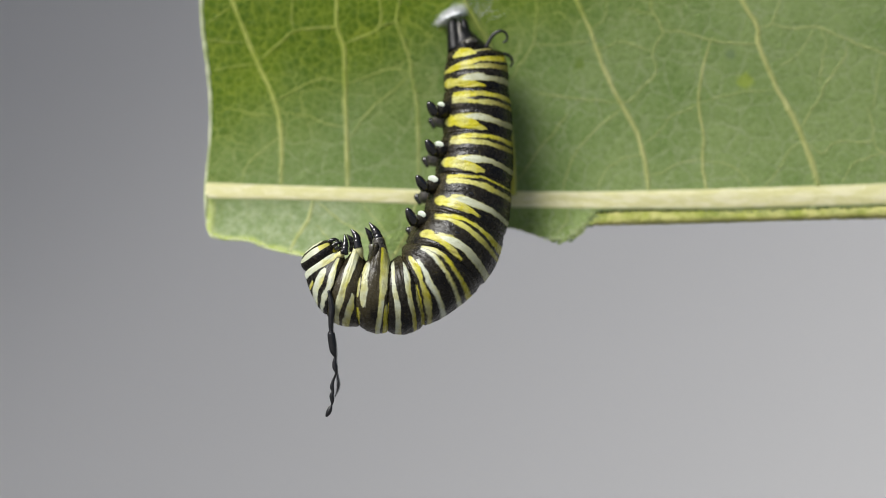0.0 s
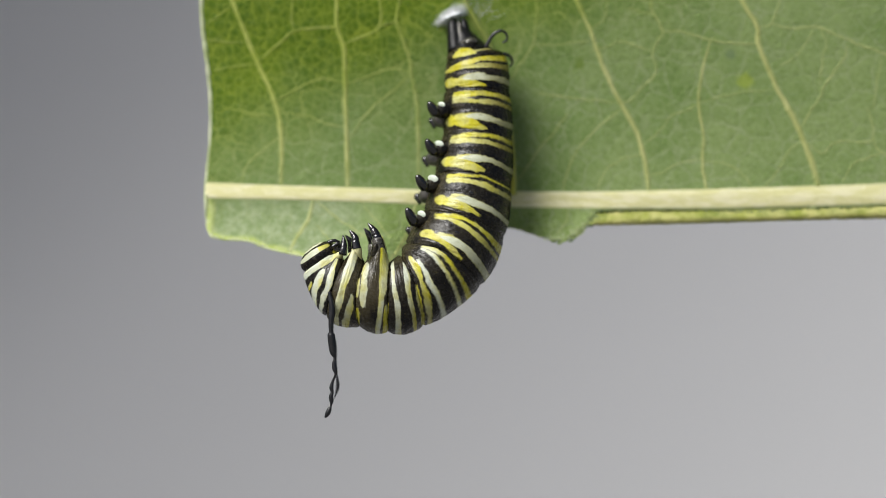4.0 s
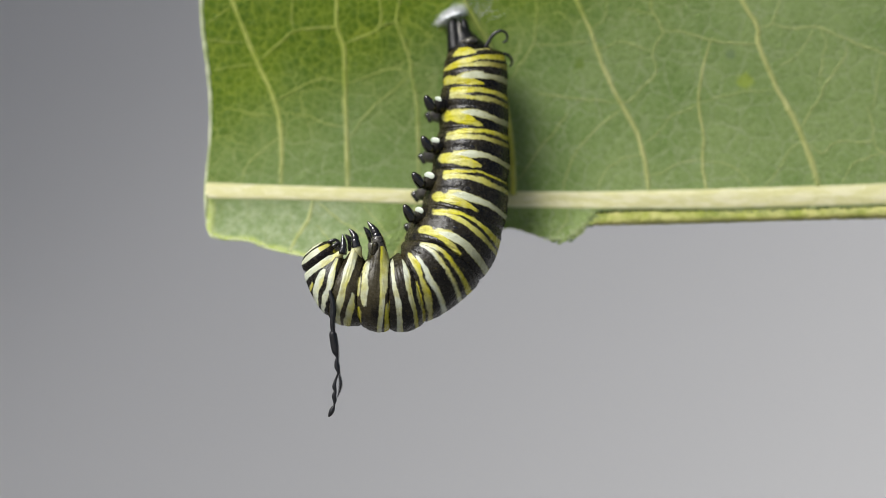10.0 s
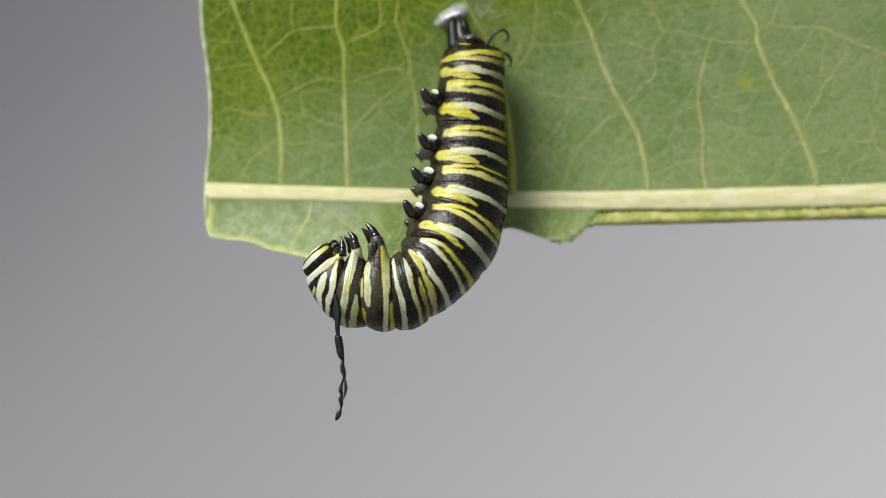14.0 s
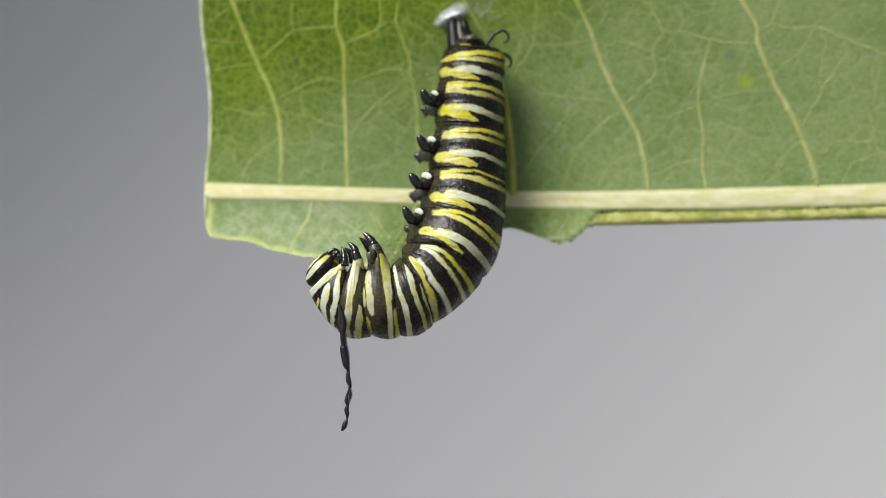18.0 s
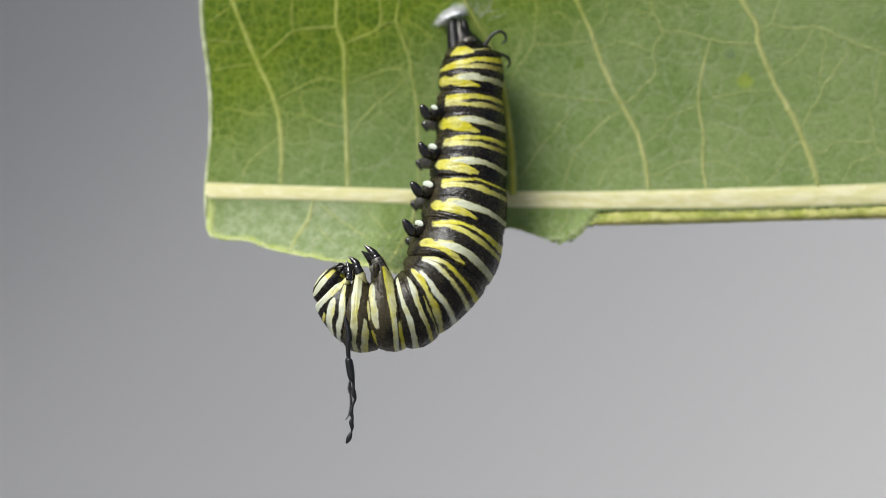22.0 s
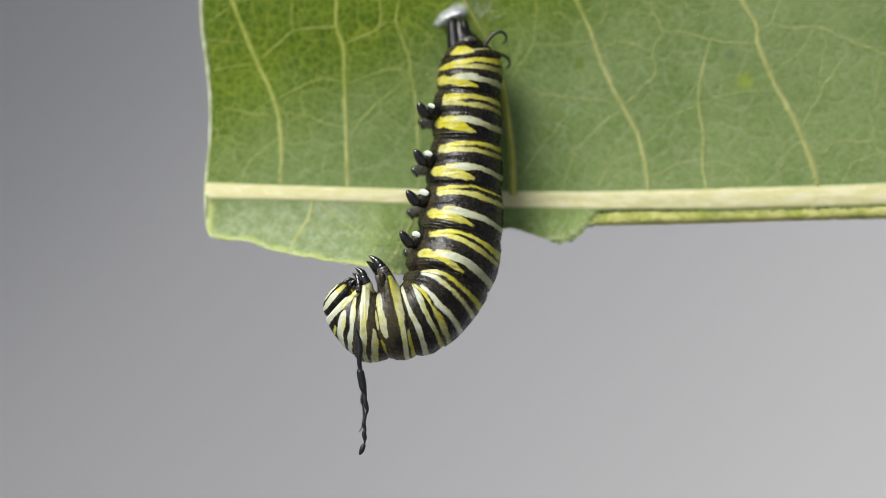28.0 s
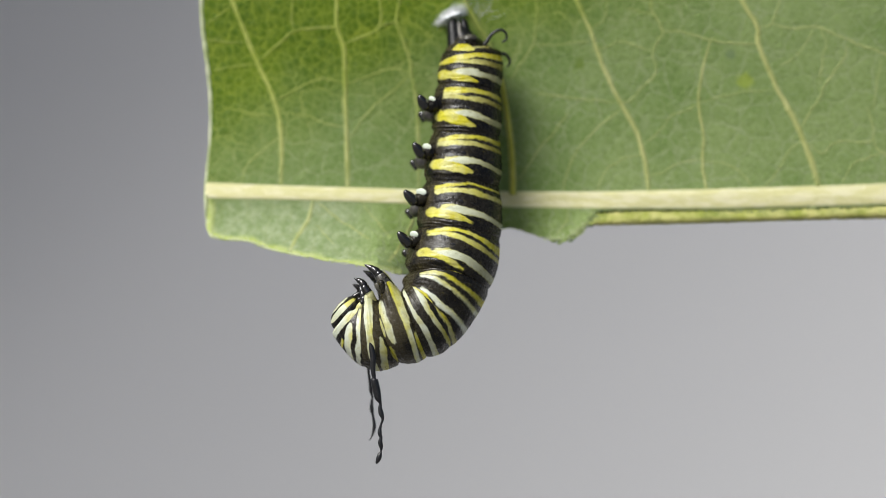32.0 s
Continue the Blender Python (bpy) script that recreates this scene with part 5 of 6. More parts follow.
def motions():
    walk(SEGMENTS[1], [
        (0, bend(1, 0, 0, 0)), (0.5, bend(1, 0.001, 0.033, -0.63)), (1, bend(1, 0.003, 0.034, -0.7)), (1.5, bend(1, 0.006, 0.002, -0.16)), (2, bend(1, 0.011, -0.001, -0.1)),
        (2.5, bend(1, 0.006, 0.01, -0.05)), (3, bend(1, 0.041, 0.068, -0.26)), (3.5, bend(1, 0.016, 0.009, -0.2)), (5.5, bend(1, -0.041, 0.006, 0.46)), (6, bend(1, -0.038, 0.011, 0.47)),
        (6.5, bend(1, 0, 0.044, 0.83)), (7, bend(1, -0.004, 0.048, 0.94)), (7.5, bend(1, -0.006, 0.048, 0.94)), (8, bend(1, -0.013, 0.047, 1)), (8.5, bend(1, -0.014, 0.055, 1.08)),
        (9, bend(1, -0.016, 0.091, 1.6)), (9.5, bend(1, -0.006, 0.122, 1.15)), (10, bend(1, -0.018, 0.064, 0.96)), (10.5, bend(1, -0.142, 0.075, 0.7)), (11, bend(1, -0.112, 0.18, 0.94)),
        (11.5, bend(1, -0.03, 0.276, 0.73)), (12, bend(1, -0.055, 0.253, 1.28)), (12.5, bend(1, -0.127, 0.011, 0.77)), (13, bend(1, -0.162, 0.246, 0.57)), (13.5, bend(1, -0.095, 0.457, 2.64)),
        (14, bend(1, -0.02, 0.384, 5.48)), (14.5, bend(1, -0.092, -0.029, 0.81)), (16.5, bend(1, -0.124, -0.014, 0.73)), (17, bend(1, -0.041, 0.25, 1.11)), (17.5, bend(1, -0.074, 0.417, 4.45)),
        (18, bend(1, -0.011, 0.337, 5.95)), (18.5, bend(1, -0.051, 0, 1.95)), (19, bend(1, -0.078, 0.026, 1.74)), (19.5, bend(1, -0.178, 0.231, 3.08)), (20, bend(1, -0.198, 0.347, 5.35)),
        (20.5, bend(1, -0.108, 0.251, 6.25)), (21, bend(1, -0.198, -0.008, 2.32)), (21.5, bend(1, -0.148, 0.08, 2.12)), (22, bend(1, -0.232, 0.111, 3.34)), (22.5, bend(1, -0.285, 0.243, 6.61)),
        (23, bend(1, -0.066, 0.278, 7.47)), (23.5, bend(1, -0.049, 0.168, 4.07)), (24, bend(1, -0.3, -0.117, 2.63)), (24.5, bend(1, -0.182, -0.01, 2.93)), (25, bend(1, -0.306, 0.106, 4.48)),
        (25.5, bend(1, -0.273, 0.216, 4.64)), (27.5, bend(1, -0.151, 0.023, 2.5)), (28, bend(1, -0.231, 0.145, 4.39)), (28.5, bend(1, -0.227, 0.288, 6.02)), (29, bend(1, -0.046, 0.331, 5.51)),
        (29.5, bend(1, -0.045, 0.213, 2.31)), (30, bend(1, -0.3, -0.07, 1.9)), (30.5, bend(1, -0.228, 0.018, 2.56)), (31, bend(1, -0.222, 0.125, 3.36)), (31.5, bend(1, -0.255, 0.253, 5.58)),
        (32, bend(1, -0.196, 0.361, 5.06)),])
    walk(SEGMENTS[2], [
        (0, bend(2, 0, 0, 0)), (0.5, bend(2, 0.004, 0.005, -0.12)), (1, bend(2, 0.031, 0.013, -0.36)), (1.5, bend(2, 0.044, -0.001, -0.06)), (2, bend(2, 0.091, 0.003, -0.16)),
        (2.5, bend(2, 0.015, 0.035, 0.17)), (3, bend(2, 0.072, 0.07, 0.23)), (3.5, bend(2, 0.101, 0.04, -0.13)), (5.5, bend(2, -0.076, 0.053, 0.6)), (6, bend(2, -0.073, 0.067, 0.42)),
        (6.5, bend(2, -0.006, 0.116, 0.97)), (7, bend(2, -0.061, 0.127, 1.02)), (7.5, bend(2, -0.06, 0.129, 0.99)), (8, bend(2, -0.122, 0.127, 1.08)), (8.5, bend(2, -0.116, 0.171, 1.03)),
        (9, bend(2, -0.148, 0.21, 1.31)), (9.5, bend(2, -0.089, 0.244, 1.43)), (10, bend(2, -0.1, 0.213, 1.31)), (10.5, bend(2, -0.276, 0.25, 1.41)), (11, bend(2, -0.239, 0.34, 1.52)),
        (11.5, bend(2, -0.149, 0.389, 1.43)), (12, bend(2, -0.105, 0.483, 2.5)), (12.5, bend(2, -0.249, 0.183, -0.2)), (13, bend(2, -0.335, 0.321, 0.75)), (13.5, bend(2, -0.246, 0.75, 4.36)),
        (14, bend(2, -0.383, 0.844, 6.6)), (14.5, bend(2, -0.205, 0.172, -0.77)), (16.5, bend(2, -0.19, 0.125, -0.48)), (17, bend(2, -0.225, 0.277, 1.8)), (17.5, bend(2, -0.409, 0.706, 6.87)),
        (18, bend(2, -0.411, 0.784, 8.16)), (18.5, bend(2, -0.187, 0.124, 1.02)), (19, bend(2, -0.321, -0.019, 1.87)), (19.5, bend(2, -0.45, 0.212, 3.75)), (20, bend(2, -0.579, 0.592, 7.27)),
        (20.5, bend(2, -0.59, 0.616, 8.18)), (21, bend(2, -0.381, 0.053, 1.64)), (21.5, bend(2, -0.365, 0.036, 3.17)), (22, bend(2, -0.509, 0.02, 3.72)), (22.5, bend(2, -0.816, 0.273, 6.89)),
        (23, bend(2, -0.551, 0.521, 8.56)), (23.5, bend(2, -0.307, 0.247, 4.94)), (24, bend(2, -0.465, -0.097, 2.68)), (24.5, bend(2, -0.514, -0.145, 4.11)), (25, bend(2, -0.763, -0.052, 5.38)),
        (25.5, bend(2, -0.691, 0.21, 6.83)), (27.5, bend(2, -0.488, -0.155, 5.01)), (28, bend(2, -0.656, 0.006, 5.75)), (28.5, bend(2, -0.743, 0.287, 7.41)), (29, bend(2, -0.402, 0.487, 8.02)),
        (29.5, bend(2, -0.237, 0.175, 4.35)), (30, bend(2, -0.605, -0.192, 2.55)), (30.5, bend(2, -0.607, -0.138, 4.77)), (31, bend(2, -0.577, -0.063, 5.2)), (31.5, bend(2, -0.781, 0.192, 7.3)),
        (32, bend(2, -0.591, 0.512, 7.79)),])
    walk(SEGMENTS[3], [
        (0, bend(3, 0, 0, 0)), (0.5, bend(3, -0.012, -0.017, 0.27)), (1, bend(3, 0.028, -0.003, -0.7)), (1.5, bend(3, 0.024, -0.025, 0.44)), (2, bend(3, 0.073, -0.02, 0.61)),
        (2.5, bend(3, -0.006, -0.016, 0.28)), (3, bend(3, 0.026, 0.013, 0.06)), (3.5, bend(3, 0.071, 0.026, -0.34)), (5.5, bend(3, -0.106, -0.012, 0.21)), (6, bend(3, -0.073, 0.047, -0.38)),
        (6.5, bend(3, -0.071, 0.069, -0.39)), (7, bend(3, -0.107, 0.076, 0.51)), (7.5, bend(3, -0.114, 0.112, 1.13)), (8, bend(3, -0.115, 0.117, 1.03)), (8.5, bend(3, -0.143, 0.138, 0.66)),
        (9, bend(3, -0.197, 0.218, 1.06)), (9.5, bend(3, -0.227, 0.285, 1.93)), (10, bend(3, -0.342, 0.408, 2.32)), (10.5, bend(3, -0.618, 0.586, 2.6)), (11, bend(3, -0.407, 0.561, 2.08)),
        (11.5, bend(3, -0.23, 0.433, 0.46)), (12, bend(3, -0.447, 0.705, 2.6)), (12.5, bend(3, -0.648, 0.79, 3.16)), (13, bend(3, -0.346, 0.254, -3.14)), (13.5, bend(3, -0.558, 0.803, 1.39)),
        (14, bend(3, -0.692, 1.132, 2.92)), (14.5, bend(3, -0.48, 0.842, 2.7)), (16.5, bend(3, -0.438, 0.712, 2.99)), (17, bend(3, -0.492, 0.174, -0.73)), (17.5, bend(3, -0.825, 0.701, 2.87)),
        (18, bend(3, -0.763, 0.938, 3.99)), (18.5, bend(3, -0.426, 0.572, 4.08)), (19, bend(3, -0.456, -0.193, -1.33)), (19.5, bend(3, -0.704, 0.073, 0.52)), (20, bend(3, -0.958, 0.581, 3.55)),
        (20.5, bend(3, -0.97, 0.737, 4.26)), (21, bend(3, -0.684, 0.464, 4.52)), (21.5, bend(3, -0.634, -0.089, 1.09)), (22, bend(3, -0.732, -0.296, -0.51)), (22.5, bend(3, -1.219, 0.158, 2.17)),
        (23, bend(3, -0.928, 0.588, 5.12)), (23.5, bend(3, -0.632, 0.304, 4.45)), (24, bend(3, -0.953, 0.17, 4.32)), (24.5, bend(3, -0.9, -0.45, 0.41)), (25, bend(3, -1.141, -0.283, 1.74)),
        (25.5, bend(3, -1.143, -0.007, 3.36)), (27.5, bend(3, -0.874, -0.552, 1.44)), (28, bend(3, -1.078, -0.291, 2.1)), (28.5, bend(3, -1.236, 0.111, 3)), (29, bend(3, -0.854, 0.376, 5.29)),
        (29.5, bend(3, -0.53, 0.049, 4.56)), (30, bend(3, -1.049, 0.049, 4.76)), (30.5, bend(3, -0.95, -0.441, 1.96)), (31, bend(3, -0.881, -0.452, 2.12)), (31.5, bend(3, -1.281, -0.057, 2.9)),
        (32, bend(3, -1.056, 0.341, 3.92)),])
    walk(SEGMENTS[4], [
        (0, bend(4, 0, 0, 0)), (0.5, bend(4, -0.05, -0.008, -0.46)), (1, bend(4, -0.014, 0.066, 0.14)), (1.5, bend(4, 0.025, 0, 0.1)), (2, bend(4, 0.071, -0.023, 0.22)),
        (2.5, bend(4, 0.009, -0.002, 0.17)), (3, bend(4, -0.037, 0.057, -0.31)), (3.5, bend(4, 0.021, 0.08, -0.17)), (5.5, bend(4, -0.069, 0.06, -0.9)), (6, bend(4, -0.066, 0.097, -0.11)),
        (6.5, bend(4, -0.075, 0.124, -0.5)), (7, bend(4, -0.085, 0.145, -0.74)), (7.5, bend(4, -0.091, 0.158, -0.56)), (8, bend(4, -0.093, 0.166, -0.37)), (8.5, bend(4, -0.106, 0.181, -0.3)),
        (9, bend(4, -0.18, 0.265, -0.54)), (9.5, bend(4, -0.255, 0.338, -0.83)), (10, bend(4, -0.387, 0.515, -1.62)), (10.5, bend(4, -0.63, 0.759, -2.35)), (11, bend(4, -0.43, 0.632, -1.4)),
        (11.5, bend(4, -0.274, 0.549, -0.74)), (12, bend(4, -0.546, 0.804, -1.8)), (12.5, bend(4, -0.725, 1.179, -1.97)), (13, bend(4, -0.177, 0.601, -1.1)), (13.5, bend(4, -0.498, 0.597, -2.86)),
        (14, bend(4, -0.659, 0.85, -2.37)), (14.5, bend(4, -0.421, 0.892, -2.78)), (16.5, bend(4, -0.421, 0.796, -1.43)), (17, bend(4, -0.499, 0.608, -1.06)), (17.5, bend(4, -0.791, 0.371, -2.66)),
        (18, bend(4, -0.796, 0.617, -1.75)), (18.5, bend(4, -0.511, 0.466, -0.77)), (19, bend(4, -0.395, 0.031, -0.71)), (19.5, bend(4, -0.615, -0.15, -2.65)), (20, bend(4, -1.004, 0.222, -2.2)),
        (20.5, bend(4, -1.079, 0.393, -1.37)), (21, bend(4, -0.82, 0.274, -0.72)), (21.5, bend(4, -0.679, -0.018, -0.24)), (22, bend(4, -0.67, -0.179, -1.26)), (22.5, bend(4, -1.201, -0.215, -3.72)),
        (23, bend(4, -1.094, 0.208, -1.4)), (23.5, bend(4, -0.838, -0.112, -0.75)), (24, bend(4, -1.069, -0.079, -1.45)), (24.5, bend(4, -0.982, -0.286, -1.67)), (25, bend(4, -1.08, -0.721, -3.29)),
        (25.5, bend(4, -1.222, -0.5, -2.34)), (27.5, bend(4, -1.052, -0.527, -0.94)), (28, bend(4, -1.134, -0.803, -2.84)), (28.5, bend(4, -1.315, -0.37, -2.81)), (29, bend(4, -1.049, -0.137, -1.28)),
        (29.5, bend(4, -0.793, -0.484, -0.4)), (30, bend(4, -1.27, -0.259, -0.69)), (30.5, bend(4, -1.122, -0.621, -1.08)), (31, bend(4, -1.141, -0.661, -0.68)), (31.5, bend(4, -1.37, -0.509, -2)),
        (32, bend(4, -1.268, -0.131, -1.88)),])
    walk(SEGMENTS[5], [
        (0, bend(5, 0, 0, 0)), (0.5, bend(5, -0.013, 0.056, -0.58)), (1, bend(5, -0.051, 0.041, -0.55)), (1.5, bend(5, 0.007, -0.005, -0.03)), (2, bend(5, 0.002, -0.055, 0.12)),
        (2.5, bend(5, -0.011, 0.004, 0.17)), (3, bend(5, -0.031, 0.108, 0.04)), (3.5, bend(5, 0.01, 0.079, -0.19)), (5.5, bend(5, -0.055, 0.091, -0.66)), (6, bend(5, -0.082, 0.149, -0.62)),
        (6.5, bend(5, -0.065, 0.173, -0.32)), (7, bend(5, -0.067, 0.161, -0.83)), (7.5, bend(5, -0.072, 0.181, -0.6)), (8, bend(5, -0.073, 0.181, -0.55)), (8.5, bend(5, -0.101, 0.213, -0.62)),
        (9, bend(5, -0.177, 0.319, -1.22)), (9.5, bend(5, -0.247, 0.421, -1.54)), (10, bend(5, -0.284, 0.538, -2.47)), (10.5, bend(5, -0.424, 0.777, -3.53)), (11, bend(5, -0.283, 0.664, -2.36)),
        (11.5, bend(5, -0.174, 0.549, -1.79)), (12, bend(5, -0.351, 0.876, -3.55)), (12.5, bend(5, -0.419, 1.229, -3.73)), (13, bend(5, -0.08, 0.8, -2.05)), (13.5, bend(5, -0.215, 0.974, -1.99)),
        (14, bend(5, -0.328, 1.095, -3.11)), (14.5, bend(5, -0.151, 0.954, -3.19)), (16.5, bend(5, -0.179, 0.821, -2.93)), (17, bend(5, -0.297, 0.819, -2.41)), (17.5, bend(5, -0.463, 0.897, -2.5)),
        (18, bend(5, -0.534, 0.589, -3.99)), (18.5, bend(5, -0.325, 0.281, -3.21)), (19, bend(5, -0.231, -0.086, -2.54)), (19.5, bend(5, -0.33, 0.082, -2.47)), (20, bend(5, -0.69, 0.411, -3.86)),
        (20.5, bend(5, -0.728, 0.045, -6.13)), (21, bend(5, -0.561, -0.146, -4.89)), (21.5, bend(5, -0.454, -0.357, -3.57)), (22, bend(5, -0.391, -0.302, -3.84)), (22.5, bend(5, -0.762, 0.097, -4.96)),
        (23, bend(5, -0.724, -0.267, -6.37)), (23.5, bend(5, -0.513, -0.716, -6.19)), (24, bend(5, -0.691, -0.665, -5.76)), (24.5, bend(5, -0.667, -0.739, -5.43)), (25, bend(5, -0.639, -0.796, -5.21)),
        (25.5, bend(5, -0.839, -0.33, -5.41)), (27.5, bend(5, -0.811, -1.106, -5.16)), (28, bend(5, -0.79, -1.076, -5.39)), (28.5, bend(5, -0.973, -0.359, -5.67)), (29, bend(5, -0.694, -0.877, -7.31)),
        (29.5, bend(5, -0.563, -1.284, -6.28)), (30, bend(5, -1.063, -1.011, -6.6)), (30.5, bend(5, -0.94, -1.365, -6.01)), (31, bend(5, -0.937, -1.28, -5.79)), (31.5, bend(5, -1.136, -0.72, -5.92)),
        (32, bend(5, -0.959, -0.833, -7.68)),])
    walk(SEGMENTS[6], [
        (0, bend(6, 0, 0, 0)), (0.5, bend(6, -0.021, 0.077, -0.33)), (1, bend(6, -0.01, 0.023, -0.22)), (1.5, bend(6, 0.001, -0.002, 0)), (2, bend(6, 0.029, -0.069, 0.07)),
        (2.5, bend(6, -0.001, 0, 0.01)), (3, bend(6, -0.01, 0.068, 0.09)), (3.5, bend(6, 0.007, 0.039, -0.24)), (5.5, bend(6, -0.036, 0.081, -0.43)), (6, bend(6, -0.027, 0.099, -0.22)),
        (6.5, bend(6, -0.063, 0.171, -0.58)), (7, bend(6, -0.056, 0.147, -0.85)), (7.5, bend(6, -0.059, 0.16, -0.75)), (8, bend(6, -0.066, 0.172, -0.55)), (8.5, bend(6, -0.078, 0.195, -0.68)),
        (9, bend(6, -0.111, 0.27, -0.89)), (9.5, bend(6, -0.133, 0.373, -1.45)), (10, bend(6, -0.15, 0.523, -1.93)), (10.5, bend(6, -0.216, 0.772, -2.81)), (11, bend(6, -0.109, 0.66, -2.1)),
        (11.5, bend(6, -0.036, 0.545, -1.72)), (12, bend(6, -0.129, 0.875, -3)), (12.5, bend(6, -0.092, 1.165, -4.15)), (13, bend(6, 0.131, 0.719, -2.52)), (13.5, bend(6, 0.011, 0.96, -3.18)),
        (14, bend(6, -0.029, 1.139, -4.01)), (14.5, bend(6, 0.126, 0.911, -3.23)), (16.5, bend(6, 0.133, 0.762, -2.61)), (17, bend(6, 0.033, 0.807, -3.41)), (17.5, bend(6, -0.063, 1.063, -4.35)),
        (18, bend(6, -0.031, 0.57, -5.03)), (18.5, bend(6, 0.084, 0.164, -4.03)), (19, bend(6, 0.101, -0.234, -3.36)), (19.5, bend(6, 0.003, 0.029, -3.74)), (20, bend(6, -0.134, 0.452, -6.61)),
        (20.5, bend(6, -0.039, -0.167, -7.87)), (21, bend(6, -0.011, -0.419, -7.34)), (21.5, bend(6, 0.016, -0.616, -6.36)), (22, bend(6, 0.078, -0.547, -7.06)), (22.5, bend(6, -0.131, -0.02, -8.74)),
        (23, bend(6, 0.024, -0.394, -9.22)), (23.5, bend(6, 0.18, -0.914, -8.48)), (24, bend(6, -0.01, -1.019, -9.38)), (24.5, bend(6, -0.061, -1.083, -8.58)), (25, bend(6, -0.036, -1.076, -9.32)),
        (25.5, bend(6, -0.159, -0.454, -10.15)), (27.5, bend(6, -0.214, -1.615, -9.44)), (28, bend(6, -0.089, -1.504, -10.16)), (28.5, bend(6, -0.203, -0.662, -11.64)), (29, bend(6, 0.146, -1.098, -11.4)),
        (29.5, bend(6, 0.186, -1.448, -10.58)), (30, bend(6, -0.217, -1.561, -12.85)), (30.5, bend(6, -0.092, -2.031, -12.6)), (31, bend(6, -0.142, -1.889, -12.13)), (31.5, bend(6, -0.367, -1.233, -12.52)),
        (32, bend(6, -0.177, -1.26, -13.22)),])
    walk(SEGMENTS[7], [
        (0, bend(7, 0, 0, 0)), (0.5, bend(7, -0.002, 0.088, -0.01)), (1, bend(7, -0.031, 0.057, 0.64)), (1.5, bend(7, 0.001, -0.001, 0.03)), (2, bend(7, 0.052, -0.06, 0.29)),
        (2.5, bend(7, 0.002, 0.001, 0.01)), (3, bend(7, -0.005, 0.085, 0.07)), (3.5, bend(7, 0.001, 0.005, -0.04)), (5.5, bend(7, 0.029, 0.038, -0.78)), (6, bend(7, -0.001, 0.092, -0.1)),
        (6.5, bend(7, -0.004, 0.098, -0.13)), (7, bend(7, -0.003, 0.096, -0.15)), (7.5, bend(7, -0.004, 0.096, -0.13)), (8, bend(7, -0.033, 0.099, 0.26)), (8.5, bend(7, -0.053, 0.18, -0.56)),
        (9, bend(7, -0.063, 0.219, 0.01)), (9.5, bend(7, -0.081, 0.306, -0.25)), (10, bend(7, -0.018, 0.385, -1.41)), (10.5, bend(7, 0.019, 0.56, -2.48)), (11, bend(7, 0.05, 0.5, -2.15)),
        (11.5, bend(7, 0.076, 0.419, -1.66)), (12, bend(7, 0.082, 0.686, -2.52)), (12.5, bend(7, 0.155, 0.854, -3.84)), (13, bend(7, 0.166, 0.501, -3.11)), (13.5, bend(7, 0.163, 0.7, -4.17)),
        (14, bend(7, 0.197, 0.885, -5.35)), (14.5, bend(7, 0.2, 0.691, -3.61)), (16.5, bend(7, 0.13, 0.506, -2.57)), (17, bend(7, 0.115, 0.531, -3.2)), (17.5, bend(7, 0.173, 0.675, -4.68)),
        (18, bend(7, 0.256, 0.194, -5.9)), (18.5, bend(7, 0.272, -0.174, -4.82)), (19, bend(7, 0.257, -0.526, -3.94)), (19.5, bend(7, 0.243, -0.294, -4.75)), (20, bend(7, 0.332, -0.007, -7.38)),
        (20.5, bend(7, 0.53, -0.62, -9.46)), (21, bend(7, 0.548, -0.888, -7.91)), (21.5, bend(7, 0.524, -1.019, -7.14)), (22, bend(7, 0.568, -1.015, -8.52)), (22.5, bend(7, 0.59, -0.609, -10.29)),
        (23, bend(7, 0.79, -0.917, -12.63)), (23.5, bend(7, 0.874, -1.427, -12.83)), (24, bend(7, 0.782, -1.6, -13.64)), (24.5, bend(7, 0.679, -1.677, -13.22)), (25, bend(7, 0.719, -1.795, -14.41)),
        (25.5, bend(7, 0.816, -1.334, -16.19)), (27.5, bend(7, 0.708, -2.376, -14.65)), (28, bend(7, 0.834, -2.328, -15.23)), (28.5, bend(7, 0.904, -1.677, -18.37)), (29, bend(7, 1.188, -1.917, -17.84)),
        (29.5, bend(7, 1.146, -2.17, -16.41)), (30, bend(7, 0.843, -2.38, -17.36)), (30.5, bend(7, 0.817, -2.911, -17.4)), (31, bend(7, 0.821, -2.861, -17.68)), (31.5, bend(7, 0.816, -2.417, -20.22)),
        (32, bend(7, 0.982, -2.405, -21.01)),])
